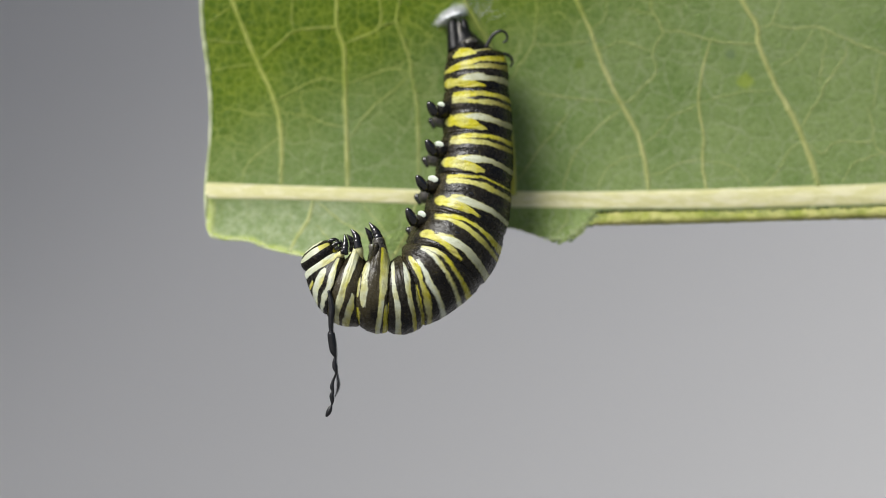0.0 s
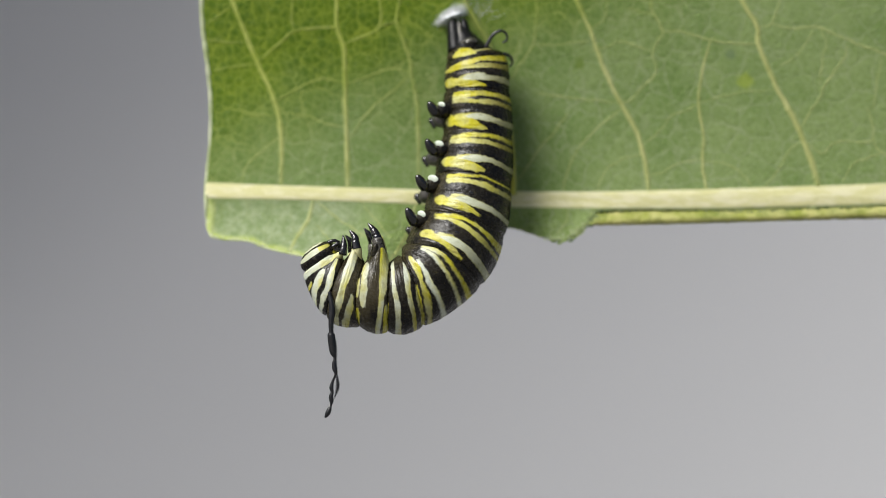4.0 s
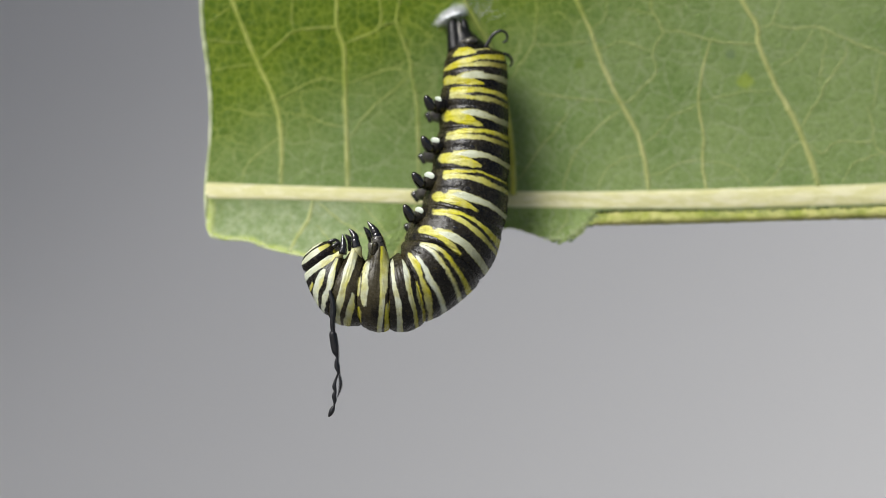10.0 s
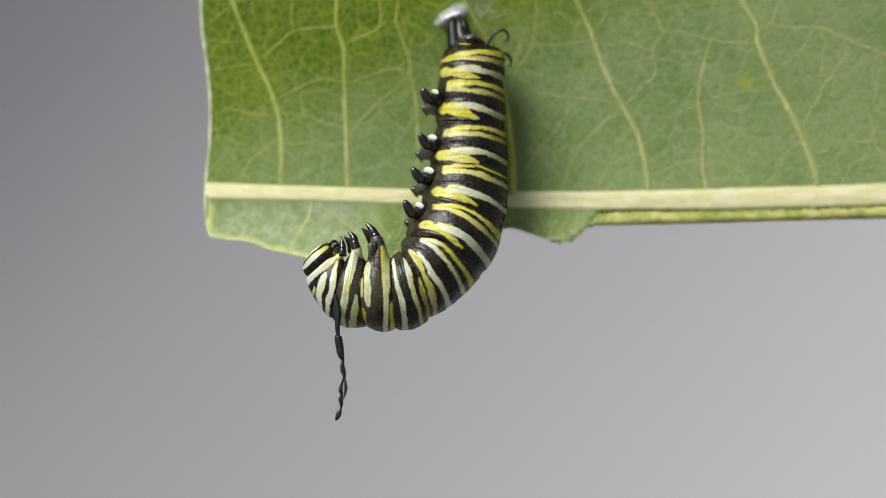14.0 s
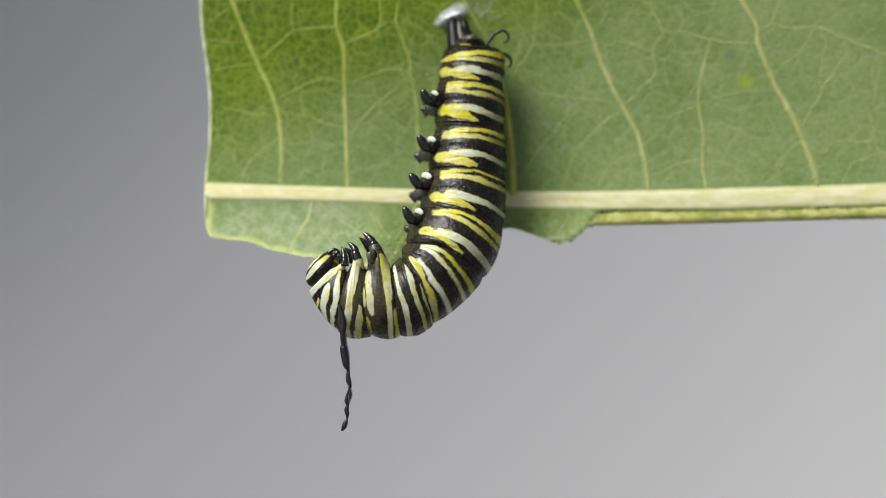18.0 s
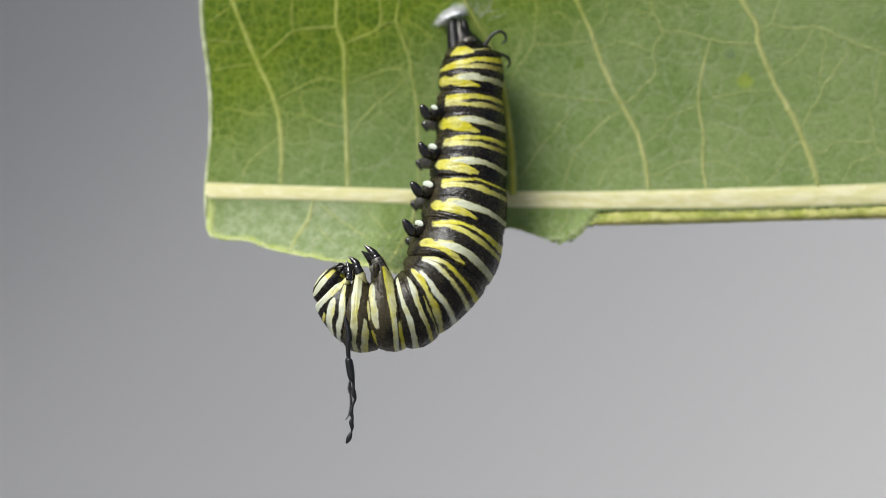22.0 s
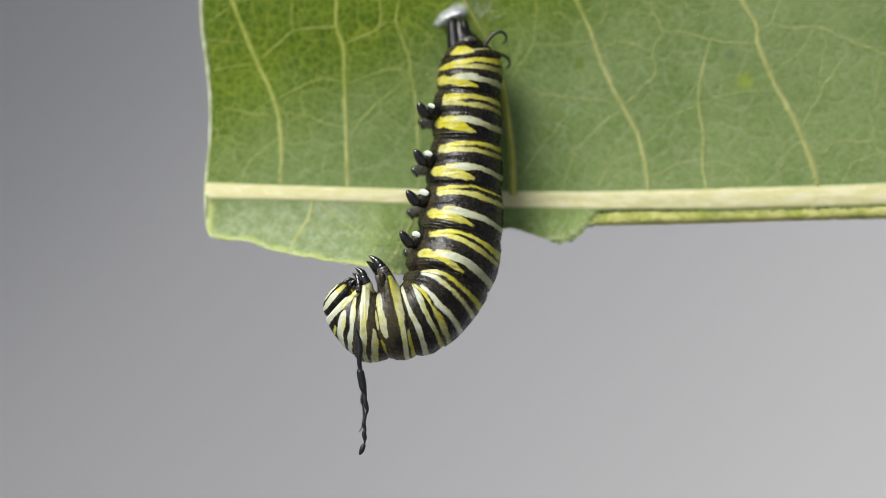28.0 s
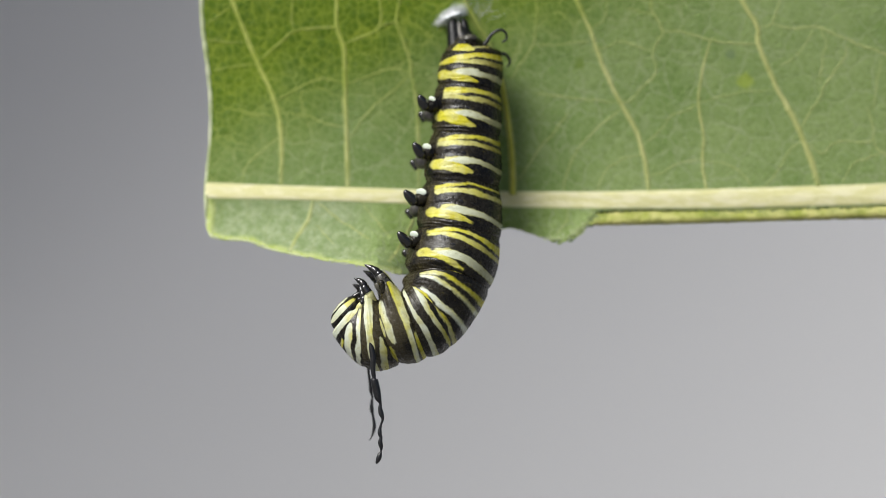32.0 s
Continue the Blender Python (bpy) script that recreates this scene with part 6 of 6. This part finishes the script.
    walk(SEGMENTS[8], [
        (0, bend(8, 0, 0, 0)), (0.5, bend(8, -0.001, 0.088, -0.01)), (1, bend(8, -0.011, 0.088, 0.14)), (1.5, bend(8, 0, 0.003, 0.01)), (2, bend(8, 0.005, -0.004, 0.06)),
        (2.5, bend(8, -0.001, 0.003, 0.01)), (3, bend(8, -0.047, 0.088, 0.58)), (3.5, bend(8, -0.005, 0.001, -0.06)), (5.5, bend(8, -0.032, 0, -0.48)), (6, bend(8, -0.013, 0.083, -0.69)),
        (6.5, bend(8, -0.034, 0.088, -0.47)), (7, bend(8, -0.035, 0.086, -0.48)), (7.5, bend(8, -0.034, 0.088, -0.47)), (8, bend(8, -0.033, 0.1, -0.6)), (8.5, bend(8, -0.044, 0.141, -0.67)),
        (9, bend(8, -0.047, 0.211, -0.72)), (9.5, bend(8, -0.04, 0.265, -0.8)), (10, bend(8, 0.04, 0.272, -2.11)), (10.5, bend(8, 0.05, 0.398, -3)), (11, bend(8, 0.093, 0.361, -2.73)),
        (11.5, bend(8, 0.108, 0.287, -2.14)), (12, bend(8, 0.072, 0.474, -3.06)), (12.5, bend(8, 0.228, 0.561, -4.69)), (13, bend(8, 0.228, 0.28, -3.47)), (13.5, bend(8, 0.271, 0.391, -4.42)),
        (14, bend(8, 0.351, 0.461, -5.7)), (14.5, bend(8, 0.352, 0.41, -4.23)), (16.5, bend(8, 0.383, 0.233, -4.75)), (17, bend(8, 0.357, 0.214, -5.56)), (17.5, bend(8, 0.466, 0.252, -7.03)),
        (18, bend(8, 0.637, -0.221, -8.54)), (18.5, bend(8, 0.6, -0.473, -7.5)), (19, bend(8, 0.587, -0.804, -6.2)), (19.5, bend(8, 0.615, -0.692, -6.95)), (20, bend(8, 0.854, -0.587, -10.32)),
        (20.5, bend(8, 1.097, -1.235, -11.8)), (21, bend(8, 1.035, -1.393, -10.42)), (21.5, bend(8, 0.991, -1.487, -9.82)), (22, bend(8, 1.073, -1.498, -11.17)), (22.5, bend(8, 1.229, -1.241, -13.49)),
        (23, bend(8, 1.531, -1.489, -16.44)), (23.5, bend(8, 1.629, -1.876, -16.64)), (24, bend(8, 1.649, -2.02, -16.86)), (24.5, bend(8, 1.572, -2.041, -14.96)), (25, bend(8, 1.671, -2.118, -15.73)),
        (25.5, bend(8, 1.847, -1.663, -18.49)), (27.5, bend(8, 1.724, -2.286, -15.26)), (28, bend(8, 1.831, -2.269, -15.51)), (28.5, bend(8, 2.115, -1.809, -19)), (29, bend(8, 2.321, -1.942, -18.7)),
        (29.5, bend(8, 2.247, -2.115, -17.77)), (30, bend(8, 2.025, -2.353, -18.52)), (30.5, bend(8, 1.984, -2.782, -18.21)), (31, bend(8, 2.03, -2.768, -18.31)), (31.5, bend(8, 2.157, -2.466, -21.2)),
        (32, bend(8, 2.365, -2.449, -22.59)),])
    walk(SEGMENTS[9], [
        (0, bend(9, 0, 0, 0)), (0.5, bend(9, -0.004, 0.053, 0.1)), (1, bend(9, -0.044, 0.083, 0.45)), (1.5, bend(9, -0.004, 0.006, -0.01)), (2, bend(9, 0.002, -0.002, -0.01)),
        (2.5, bend(9, -0.005, 0.007, 0.06)), (3, bend(9, -0.073, 0.111, 1.56)), (3.5, bend(9, -0.037, -0.032, -0.62)), (5.5, bend(9, -0.036, -0.003, -0.54)), (6, bend(9, -0.034, 0.014, -0.59)),
        (6.5, bend(9, -0.037, 0.052, -0.6)), (7, bend(9, -0.031, 0.022, -0.54)), (7.5, bend(9, -0.027, 0.057, -0.64)), (8, bend(9, -0.028, 0.093, -0.56)), (8.5, bend(9, -0.028, 0.101, -0.55)),
        (9, bend(9, -0.009, 0.109, -0.1)), (9.5, bend(9, -0.027, 0.187, -0.63)), (10, bend(9, 0.069, 0.129, -1.78)), (10.5, bend(9, 0.096, 0.19, -2.95)), (11, bend(9, 0.131, 0.18, -2.43)),
        (11.5, bend(9, 0.13, 0.139, -2.27)), (12, bend(9, 0.109, 0.269, -3.03)), (12.5, bend(9, 0.256, 0.252, -4.67)), (13, bend(9, 0.26, 0.105, -3.61)), (13.5, bend(9, 0.322, 0.119, -5.12)),
        (14, bend(9, 0.419, 0.134, -6.25)), (14.5, bend(9, 0.366, 0.16, -4.73)), (16.5, bend(9, 0.452, -0.065, -5.63)), (17, bend(9, 0.428, -0.133, -6.28)), (17.5, bend(9, 0.597, -0.206, -8.88)),
        (18, bend(9, 0.714, -0.689, -10.87)), (18.5, bend(9, 0.675, -0.89, -9.48)), (19, bend(9, 0.704, -1.168, -7.47)), (19.5, bend(9, 0.718, -1.076, -8.28)), (20, bend(9, 0.999, -1.165, -12.09)),
        (20.5, bend(9, 1.127, -1.808, -12.43)), (21, bend(9, 1.138, -1.923, -12.36)), (21.5, bend(9, 1.113, -1.995, -12.03)), (22, bend(9, 1.196, -2.026, -12.87)), (22.5, bend(9, 1.411, -1.929, -15.18)),
        (23, bend(9, 1.728, -2.246, -18.04)), (23.5, bend(9, 1.845, -2.622, -18.29)), (24, bend(9, 1.854, -2.779, -18.14)), (24.5, bend(9, 1.791, -2.766, -16.45)), (25, bend(9, 1.911, -2.864, -17.04)),
        (25.5, bend(9, 2.008, -2.601, -18.68)), (27.5, bend(9, 2.023, -3.01, -16.47)), (28, bend(9, 2.075, -2.951, -16.02)), (28.5, bend(9, 2.44, -2.706, -20.43)), (29, bend(9, 2.633, -2.769, -20.09)),
        (29.5, bend(9, 2.537, -2.896, -18.88)), (30, bend(9, 2.356, -3.188, -19.81)), (30.5, bend(9, 2.312, -3.553, -19.07)), (31, bend(9, 2.385, -3.566, -18.92)), (31.5, bend(9, 2.53, -3.413, -22.88)),
        (32, bend(9, 2.708, -3.444, -24.65)),])
    walk(SEGMENTS[10], [
        (0, bend(10, 0, 0, 0)), (0.5, bend(10, -0.003, 0.071, -0.04)), (1, bend(10, -0.028, 0.118, 0.35)), (1.5, bend(10, -0.026, 0.006, -0.47)), (2, bend(10, -0.002, -0.003, -0.05)),
        (2.5, bend(10, -0.007, 0.012, 0.08)), (3, bend(10, -0.087, 0.194, 0.95)), (3.5, bend(10, -0.09, -0.08, -0.91)), (5.5, bend(10, -0.058, -0.084, -0.48)), (6, bend(10, -0.059, -0.015, -0.57)),
        (6.5, bend(10, -0.078, 0.057, -0.2)), (7, bend(10, -0.004, 0.058, -0.12)), (7.5, bend(10, 0.022, 0.061, -0.48)), (8, bend(10, 0.023, 0.067, -0.52)), (8.5, bend(10, 0.019, 0.106, -0.5)),
        (9, bend(10, -0.03, 0.128, 0)), (9.5, bend(10, -0.029, 0.153, -0.95)), (10, bend(10, 0.012, 0.047, -2.17)), (10.5, bend(10, 0.043, 0.131, -3.38)), (11, bend(10, 0.077, 0.122, -2.87)),
        (11.5, bend(10, 0.098, 0.058, -2.34)), (12, bend(10, 0.082, 0.145, -3.05)), (12.5, bend(10, 0.187, 0.056, -5.03)), (13, bend(10, 0.259, -0.037, -3.69)), (13.5, bend(10, 0.274, -0.071, -4.9)),
        (14, bend(10, 0.324, -0.153, -6.31)), (14.5, bend(10, 0.314, -0.057, -5.12)), (16.5, bend(10, 0.374, -0.339, -4.88)), (17, bend(10, 0.399, -0.439, -5.47)), (17.5, bend(10, 0.524, -0.638, -7.64)),
        (18, bend(10, 0.691, -1.282, -9.31)), (18.5, bend(10, 0.692, -1.471, -9.15)), (19, bend(10, 0.635, -1.682, -7.54)), (19.5, bend(10, 0.667, -1.61, -8.83)), (20, bend(10, 0.965, -1.854, -12.32)),
        (20.5, bend(10, 1.182, -2.585, -12.66)), (21, bend(10, 1.175, -2.651, -12.54)), (21.5, bend(10, 1.128, -2.671, -12.02)), (22, bend(10, 1.207, -2.768, -12.91)), (22.5, bend(10, 1.43, -2.834, -15.39)),
        (23, bend(10, 1.791, -3.329, -17.63)), (23.5, bend(10, 1.893, -3.675, -17.89)), (24, bend(10, 1.908, -3.815, -17.86)), (24.5, bend(10, 1.853, -3.665, -16.09)), (25, bend(10, 1.926, -3.725, -16.03)),
        (25.5, bend(10, 2.133, -3.662, -18.42)), (27.5, bend(10, 1.999, -3.849, -14.8)), (28, bend(10, 2.145, -3.819, -15.48)), (28.5, bend(10, 2.44, -3.78, -19)), (29, bend(10, 2.663, -3.839, -18.25)),
        (29.5, bend(10, 2.567, -3.861, -17.07)), (30, bend(10, 2.378, -4.244, -18.62)), (30.5, bend(10, 2.363, -4.577, -17.94)), (31, bend(10, 2.451, -4.577, -17.14)), (31.5, bend(10, 2.594, -4.666, -20.63)),
        (32, bend(10, 2.828, -4.732, -22.34)),])
    walk(SEGMENTS[11], [
        (0, bend(11, 0, 0, 0)), (0.5, bend(11, -0.02, 0.091, 0.16)), (1, bend(11, -0.033, 0.134, 0.64)), (1.5, bend(11, -0.053, 0.008, -0.46)), (2, bend(11, -0.049, 0, -0.48)),
        (2.5, bend(11, -0.025, 0.014, 0.1)), (3, bend(11, -0.07, 0.232, 1.4)), (3.5, bend(11, -0.143, -0.082, -0.57)), (5.5, bend(11, -0.051, -0.087, -0.51)), (6, bend(11, -0.055, -0.023, -0.73)),
        (6.5, bend(11, -0.087, 0.022, 0.14)), (7, bend(11, -0.002, 0.023, 0.23)), (7.5, bend(11, 0.007, 0.022, 0.15)), (8, bend(11, 0.004, 0.025, 0.1)), (8.5, bend(11, 0.003, 0.088, -0.08)),
        (9, bend(11, -0.027, 0.13, -0.24)), (9.5, bend(11, -0.029, 0.152, -1.01)), (10, bend(11, -0.042, -0.077, -2.7)), (10.5, bend(11, -0.013, -0.059, -3.16)), (11, bend(11, -0.003, -0.051, -3.08)),
        (11.5, bend(11, 0.026, -0.051, -2.58)), (12, bend(11, 0.003, 0.004, -3.62)), (12.5, bend(11, 0.051, -0.14, -5.14)), (13, bend(11, 0.144, -0.156, -3.93)), (13.5, bend(11, 0.107, -0.274, -5.71)),
        (14, bend(11, 0.143, -0.412, -7.26)), (14.5, bend(11, 0.163, -0.211, -6.07)), (16.5, bend(11, 0.22, -0.519, -6.18)), (17, bend(11, 0.224, -0.635, -6.74)), (17.5, bend(11, 0.331, -0.875, -8.61)),
        (18, bend(11, 0.506, -1.529, -10.14)), (18.5, bend(11, 0.493, -1.686, -8.92)), (19, bend(11, 0.5, -1.796, -7.8)), (19.5, bend(11, 0.526, -1.823, -8.22)), (20, bend(11, 0.729, -2.316, -11.1)),
        (20.5, bend(11, 1.042, -3.064, -12.58)), (21, bend(11, 1.008, -3.033, -11.09)), (21.5, bend(11, 1.004, -2.979, -10.81)), (22, bend(11, 1.085, -3.05, -11.49)), (22.5, bend(11, 1.24, -3.295, -13.42)),
        (23, bend(11, 1.61, -3.87, -15.68)), (23.5, bend(11, 1.724, -4.266, -15.99)), (24, bend(11, 1.784, -4.345, -16.03)), (24.5, bend(11, 1.758, -4.114, -14)), (25, bend(11, 1.839, -4.231, -14.53)),
        (25.5, bend(11, 2.02, -4.261, -16.39)), (27.5, bend(11, 2.052, -4.399, -12.6)), (28, bend(11, 2.207, -4.352, -13.11)), (28.5, bend(11, 2.476, -4.399, -15.64)), (29, bend(11, 2.722, -4.467, -15.24)),
        (29.5, bend(11, 2.633, -4.511, -14.24)), (30, bend(11, 2.457, -4.876, -14.62)), (30.5, bend(11, 2.439, -5.255, -13.98)), (31, bend(11, 2.504, -5.253, -12.9)), (31.5, bend(11, 2.633, -5.473, -15.32)),
        (32, bend(11, 2.866, -5.628, -16.83)),])
    walk(SEGMENTS[12], [
        (0, bend(12, 0, 0, 0)), (0.5, bend(12, -0.001, 0.047, -0.11)), (1, bend(12, -0.026, 0.093, -0.25)), (1.5, bend(12, -0.026, -0.043, -0.26)), (2, bend(12, -0.026, -0.043, -0.26)),
        (2.5, bend(12, -0.025, -0.044, -0.11)), (3, bend(12, 0.001, 0.275, 0.15)), (3.5, bend(12, -0.043, -0.093, 0.44)), (5.5, bend(12, 0.098, -0.094, 0.66)), (6, bend(12, 0.075, -0.072, 0.76)),
        (6.5, bend(12, 0.006, -0.004, 0.71)), (7, bend(12, 0.122, 0.018, 0.77)), (7.5, bend(12, 0.122, 0.018, 0.74)), (8, bend(12, 0.121, 0.018, 0.65)), (8.5, bend(12, 0.119, 0.042, 0.47)),
        (9, bend(12, 0.068, 0.069, -0.08)), (9.5, bend(12, 0.041, 0.073, -0.67)), (10, bend(12, 0.057, -0.106, -1.39)), (10.5, bend(12, 0.028, -0.146, -2.08)), (11, bend(12, 0.067, -0.074, -2.88)),
        (11.5, bend(12, 0.085, -0.093, -3.56)), (12, bend(12, 0.032, -0.066, -4.3)), (12.5, bend(12, 0.047, -0.177, -5.2)), (13, bend(12, 0.199, -0.147, -6.2)), (13.5, bend(12, 0.099, -0.281, -7.09)),
        (14, bend(12, 0.093, -0.417, -7.82)), (14.5, bend(12, 0.109, -0.206, -8.52)), (16.5, bend(12, 0.193, -0.427, -9.67)), (17, bend(12, 0.158, -0.585, -10.84)), (17.5, bend(12, 0.148, -0.832, -11.87)),
        (18, bend(12, 0.322, -1.403, -12.86)), (18.5, bend(12, 0.313, -1.535, -13.8)), (19, bend(12, 0.42, -1.739, -14.66)), (19.5, bend(12, 0.37, -1.76, -15.06)), (20, bend(12, 0.529, -2.175, -15.22)),
        (20.5, bend(12, 0.897, -3.068, -15.31)), (21, bend(12, 0.916, -2.954, -15.55)), (21.5, bend(12, 0.911, -2.929, -16.02)), (22, bend(12, 0.996, -3.017, -16.73)), (22.5, bend(12, 1.054, -3.289, -17.86)),
        (23, bend(12, 1.317, -3.952, -19.23)), (23.5, bend(12, 1.397, -4.409, -20.31)), (24, bend(12, 1.413, -4.544, -21.02)), (24.5, bend(12, 1.49, -4.153, -20.55)), (25, bend(12, 1.615, -4.363, -19.22)),
        (25.5, bend(12, 1.764, -4.438, -17.93)), (27.5, bend(12, 1.939, -4.556, -16.65)), (28, bend(12, 2.089, -4.538, -15.42)), (28.5, bend(12, 2.216, -4.658, -14.17)), (29, bend(12, 2.572, -4.71, -12.91)),
        (29.5, bend(12, 2.628, -4.667, -11.84)), (30, bend(12, 2.477, -5.155, -10.89)), (30.5, bend(12, 2.574, -5.548, -10.21)), (31, bend(12, 2.71, -5.479, -10.3)), (31.5, bend(12, 2.727, -5.774, -11.01)),
        (32, bend(12, 2.95, -5.955, -11.95)),])
    walk(FEELERS[0], [
        (0, dangle(0, 0, 0)), (0.5, dangle(0, 0, 0.64)), (1, dangle(-0.09, 0.09, 0.04)), (1.5, dangle(0, 0, 0)), (2, dangle(0, 0, 0)),
        (2.5, dangle(0, 0, 0.64)), (3, dangle(-0.186, 0.18, 1.83)), (3.5, dangle(0, -0.096, 0.64)), (5.5, dangle(0, -0.096, 0.64)), (6, dangle(0, -0.096, 0.65)),
        (6.5, dangle(-0.09, 0, 0.64)), (7, dangle(0, 0, 0)), (7.5, dangle(0.09, 0, 0)), (8, dangle(0.09, 0, 0)), (8.5, dangle(0.09, 0, 0)),
        (9, dangle(0, 0.09, -0.01)), (9.5, dangle(0.09, 0.09, 0.58)), (10, dangle(0.186, 0, -0.6)), (10.5, dangle(0.276, 0, -1.18)), (11, dangle(0.276, 0, -0.6)),
        (11.5, dangle(0.276, -0.096, 0)), (12, dangle(0.276, 0, -1.19)), (12.5, dangle(0.552, -0.186, -1.19)), (13, dangle(0.462, -0.186, -0.6)), (13.5, dangle(0.552, -0.276, -1.19)),
        (14, dangle(0.738, -0.372, -1.78)), (14.5, dangle(0.552, -0.276, -1.19)), (16.5, dangle(0.642, -0.462, -1.23)), (17, dangle(0.738, -0.642, -1.19)), (17.5, dangle(1.008, -0.828, -2.41)),
        (18, dangle(1.284, -1.47, -2.43)), (18.5, dangle(1.104, -1.47, -1.19)), (19, dangle(1.008, -1.656, -1.23)), (19.5, dangle(1.104, -1.656, -1.19)), (20, dangle(1.56, -1.842, -4.8)),
        (20.5, dangle(2.022, -2.76, -3.66)), (21, dangle(1.836, -2.664, -3.06)), (21.5, dangle(1.746, -2.664, -2.41)), (22, dangle(1.836, -2.76, -1.83)), (22.5, dangle(2.298, -2.94, -3.59)),
        (23, dangle(2.85, -3.402, -5.49)), (23.5, dangle(3.03, -3.768, -3.69)), (24, dangle(3.03, -3.858, -3.06)), (24.5, dangle(2.754, -3.678, -1.82)), (25, dangle(2.85, -3.858, -2.41)),
        (25.5, dangle(3.216, -3.678, -4.21)), (27.5, dangle(2.94, -3.954, -3.66)), (28, dangle(3.03, -3.954, -3.04)), (28.5, dangle(3.678, -4.044, -4.18)), (29, dangle(3.858, -4.044, -4.29)),
        (29.5, dangle(3.678, -4.044, -2.41)), (30, dangle(3.678, -4.41, -4.18)), (30.5, dangle(3.678, -4.686, -4.18)), (31, dangle(3.678, -4.596, -3.59)), (31.5, dangle(4.134, -4.686, -5.38)),
        (32, dangle(4.5, -4.872, -4.89)),])
    walk(FEELERS[1], [
        (0, dangle(0, 0, 0)), (0.5, dangle(0, 0, 0.64)), (1, dangle(-0.09, 0.09, 0.04)), (1.5, dangle(0, 0, 0)), (2, dangle(0, 0, 0)),
        (2.5, dangle(0, 0, 0.64)), (3, dangle(-0.186, 0.18, 1.83)), (3.5, dangle(0, -0.096, 0.64)), (5.5, dangle(0, -0.096, 0.64)), (6, dangle(0, -0.096, 0.65)),
        (6.5, dangle(-0.09, 0, 0.64)), (7, dangle(0, 0, 0)), (7.5, dangle(0.09, 0, 0)), (8, dangle(0.09, 0, 0)), (8.5, dangle(0.09, 0, 0)),
        (9, dangle(0, 0.09, -0.01)), (9.5, dangle(0.09, 0.09, 0.58)), (10, dangle(0.186, 0, -0.6)), (10.5, dangle(0.261, 0, -1.18)), (11, dangle(0.246, 0, -0.6)),
        (11.5, dangle(0.231, -0.096, 0)), (12, dangle(0.216, 0, -1.19)), (12.5, dangle(0.477, -0.186, -1.19)), (13, dangle(0.372, -0.186, -0.6)), (13.5, dangle(0.447, -0.276, -1.19)),
        (14, dangle(0.618, -0.372, -1.78)), (14.5, dangle(0.402, -0.276, -1.19)), (16.5, dangle(0.564, -0.327, 0.33)), (17, dangle(0.714, -0.448, 1.06)), (17.5, dangle(1.042, -0.572, 0.54)),
        (18, dangle(1.372, -1.099, 1.21)), (18.5, dangle(1.207, -0.971, 3.06)), (19, dangle(1.112, -1.026, 3.52)), (19.5, dangle(1.189, -0.904, 3.89)), (20, dangle(1.6, -0.992, 0.4)),
        (20.5, dangle(2.017, -1.99, 1.54)), (21, dangle(1.786, -1.974, 2.14)), (21.5, dangle(1.651, -2.054, 2.79)), (22, dangle(1.696, -2.23, 3.37)), (22.5, dangle(2.068, -2.49, 1.61)),
        (23, dangle(2.53, -2.952, -0.29)), (23.5, dangle(2.62, -3.318, 1.51)), (24, dangle(2.53, -3.408, 2.14)), (24.5, dangle(2.344, -3.228, 3.38)), (25, dangle(2.53, -3.408, 2.79)),
        (25.5, dangle(2.936, -3.228, 0.99)), (27.5, dangle(2.82, -3.504, 1.54)), (28, dangle(2.95, -3.504, 2.16)), (28.5, dangle(3.508, -3.594, 1.02)), (29, dangle(3.598, -3.594, 0.91)),
        (29.5, dangle(3.208, -3.594, 2.79)), (30, dangle(2.998, -3.96, 1.02)), (30.5, dangle(2.998, -4.236, 1.02)), (31, dangle(2.998, -4.146, 1.61)), (31.5, dangle(3.454, -4.236, -0.18)),
        (32, dangle(3.82, -4.422, 0.31)),])

motions()
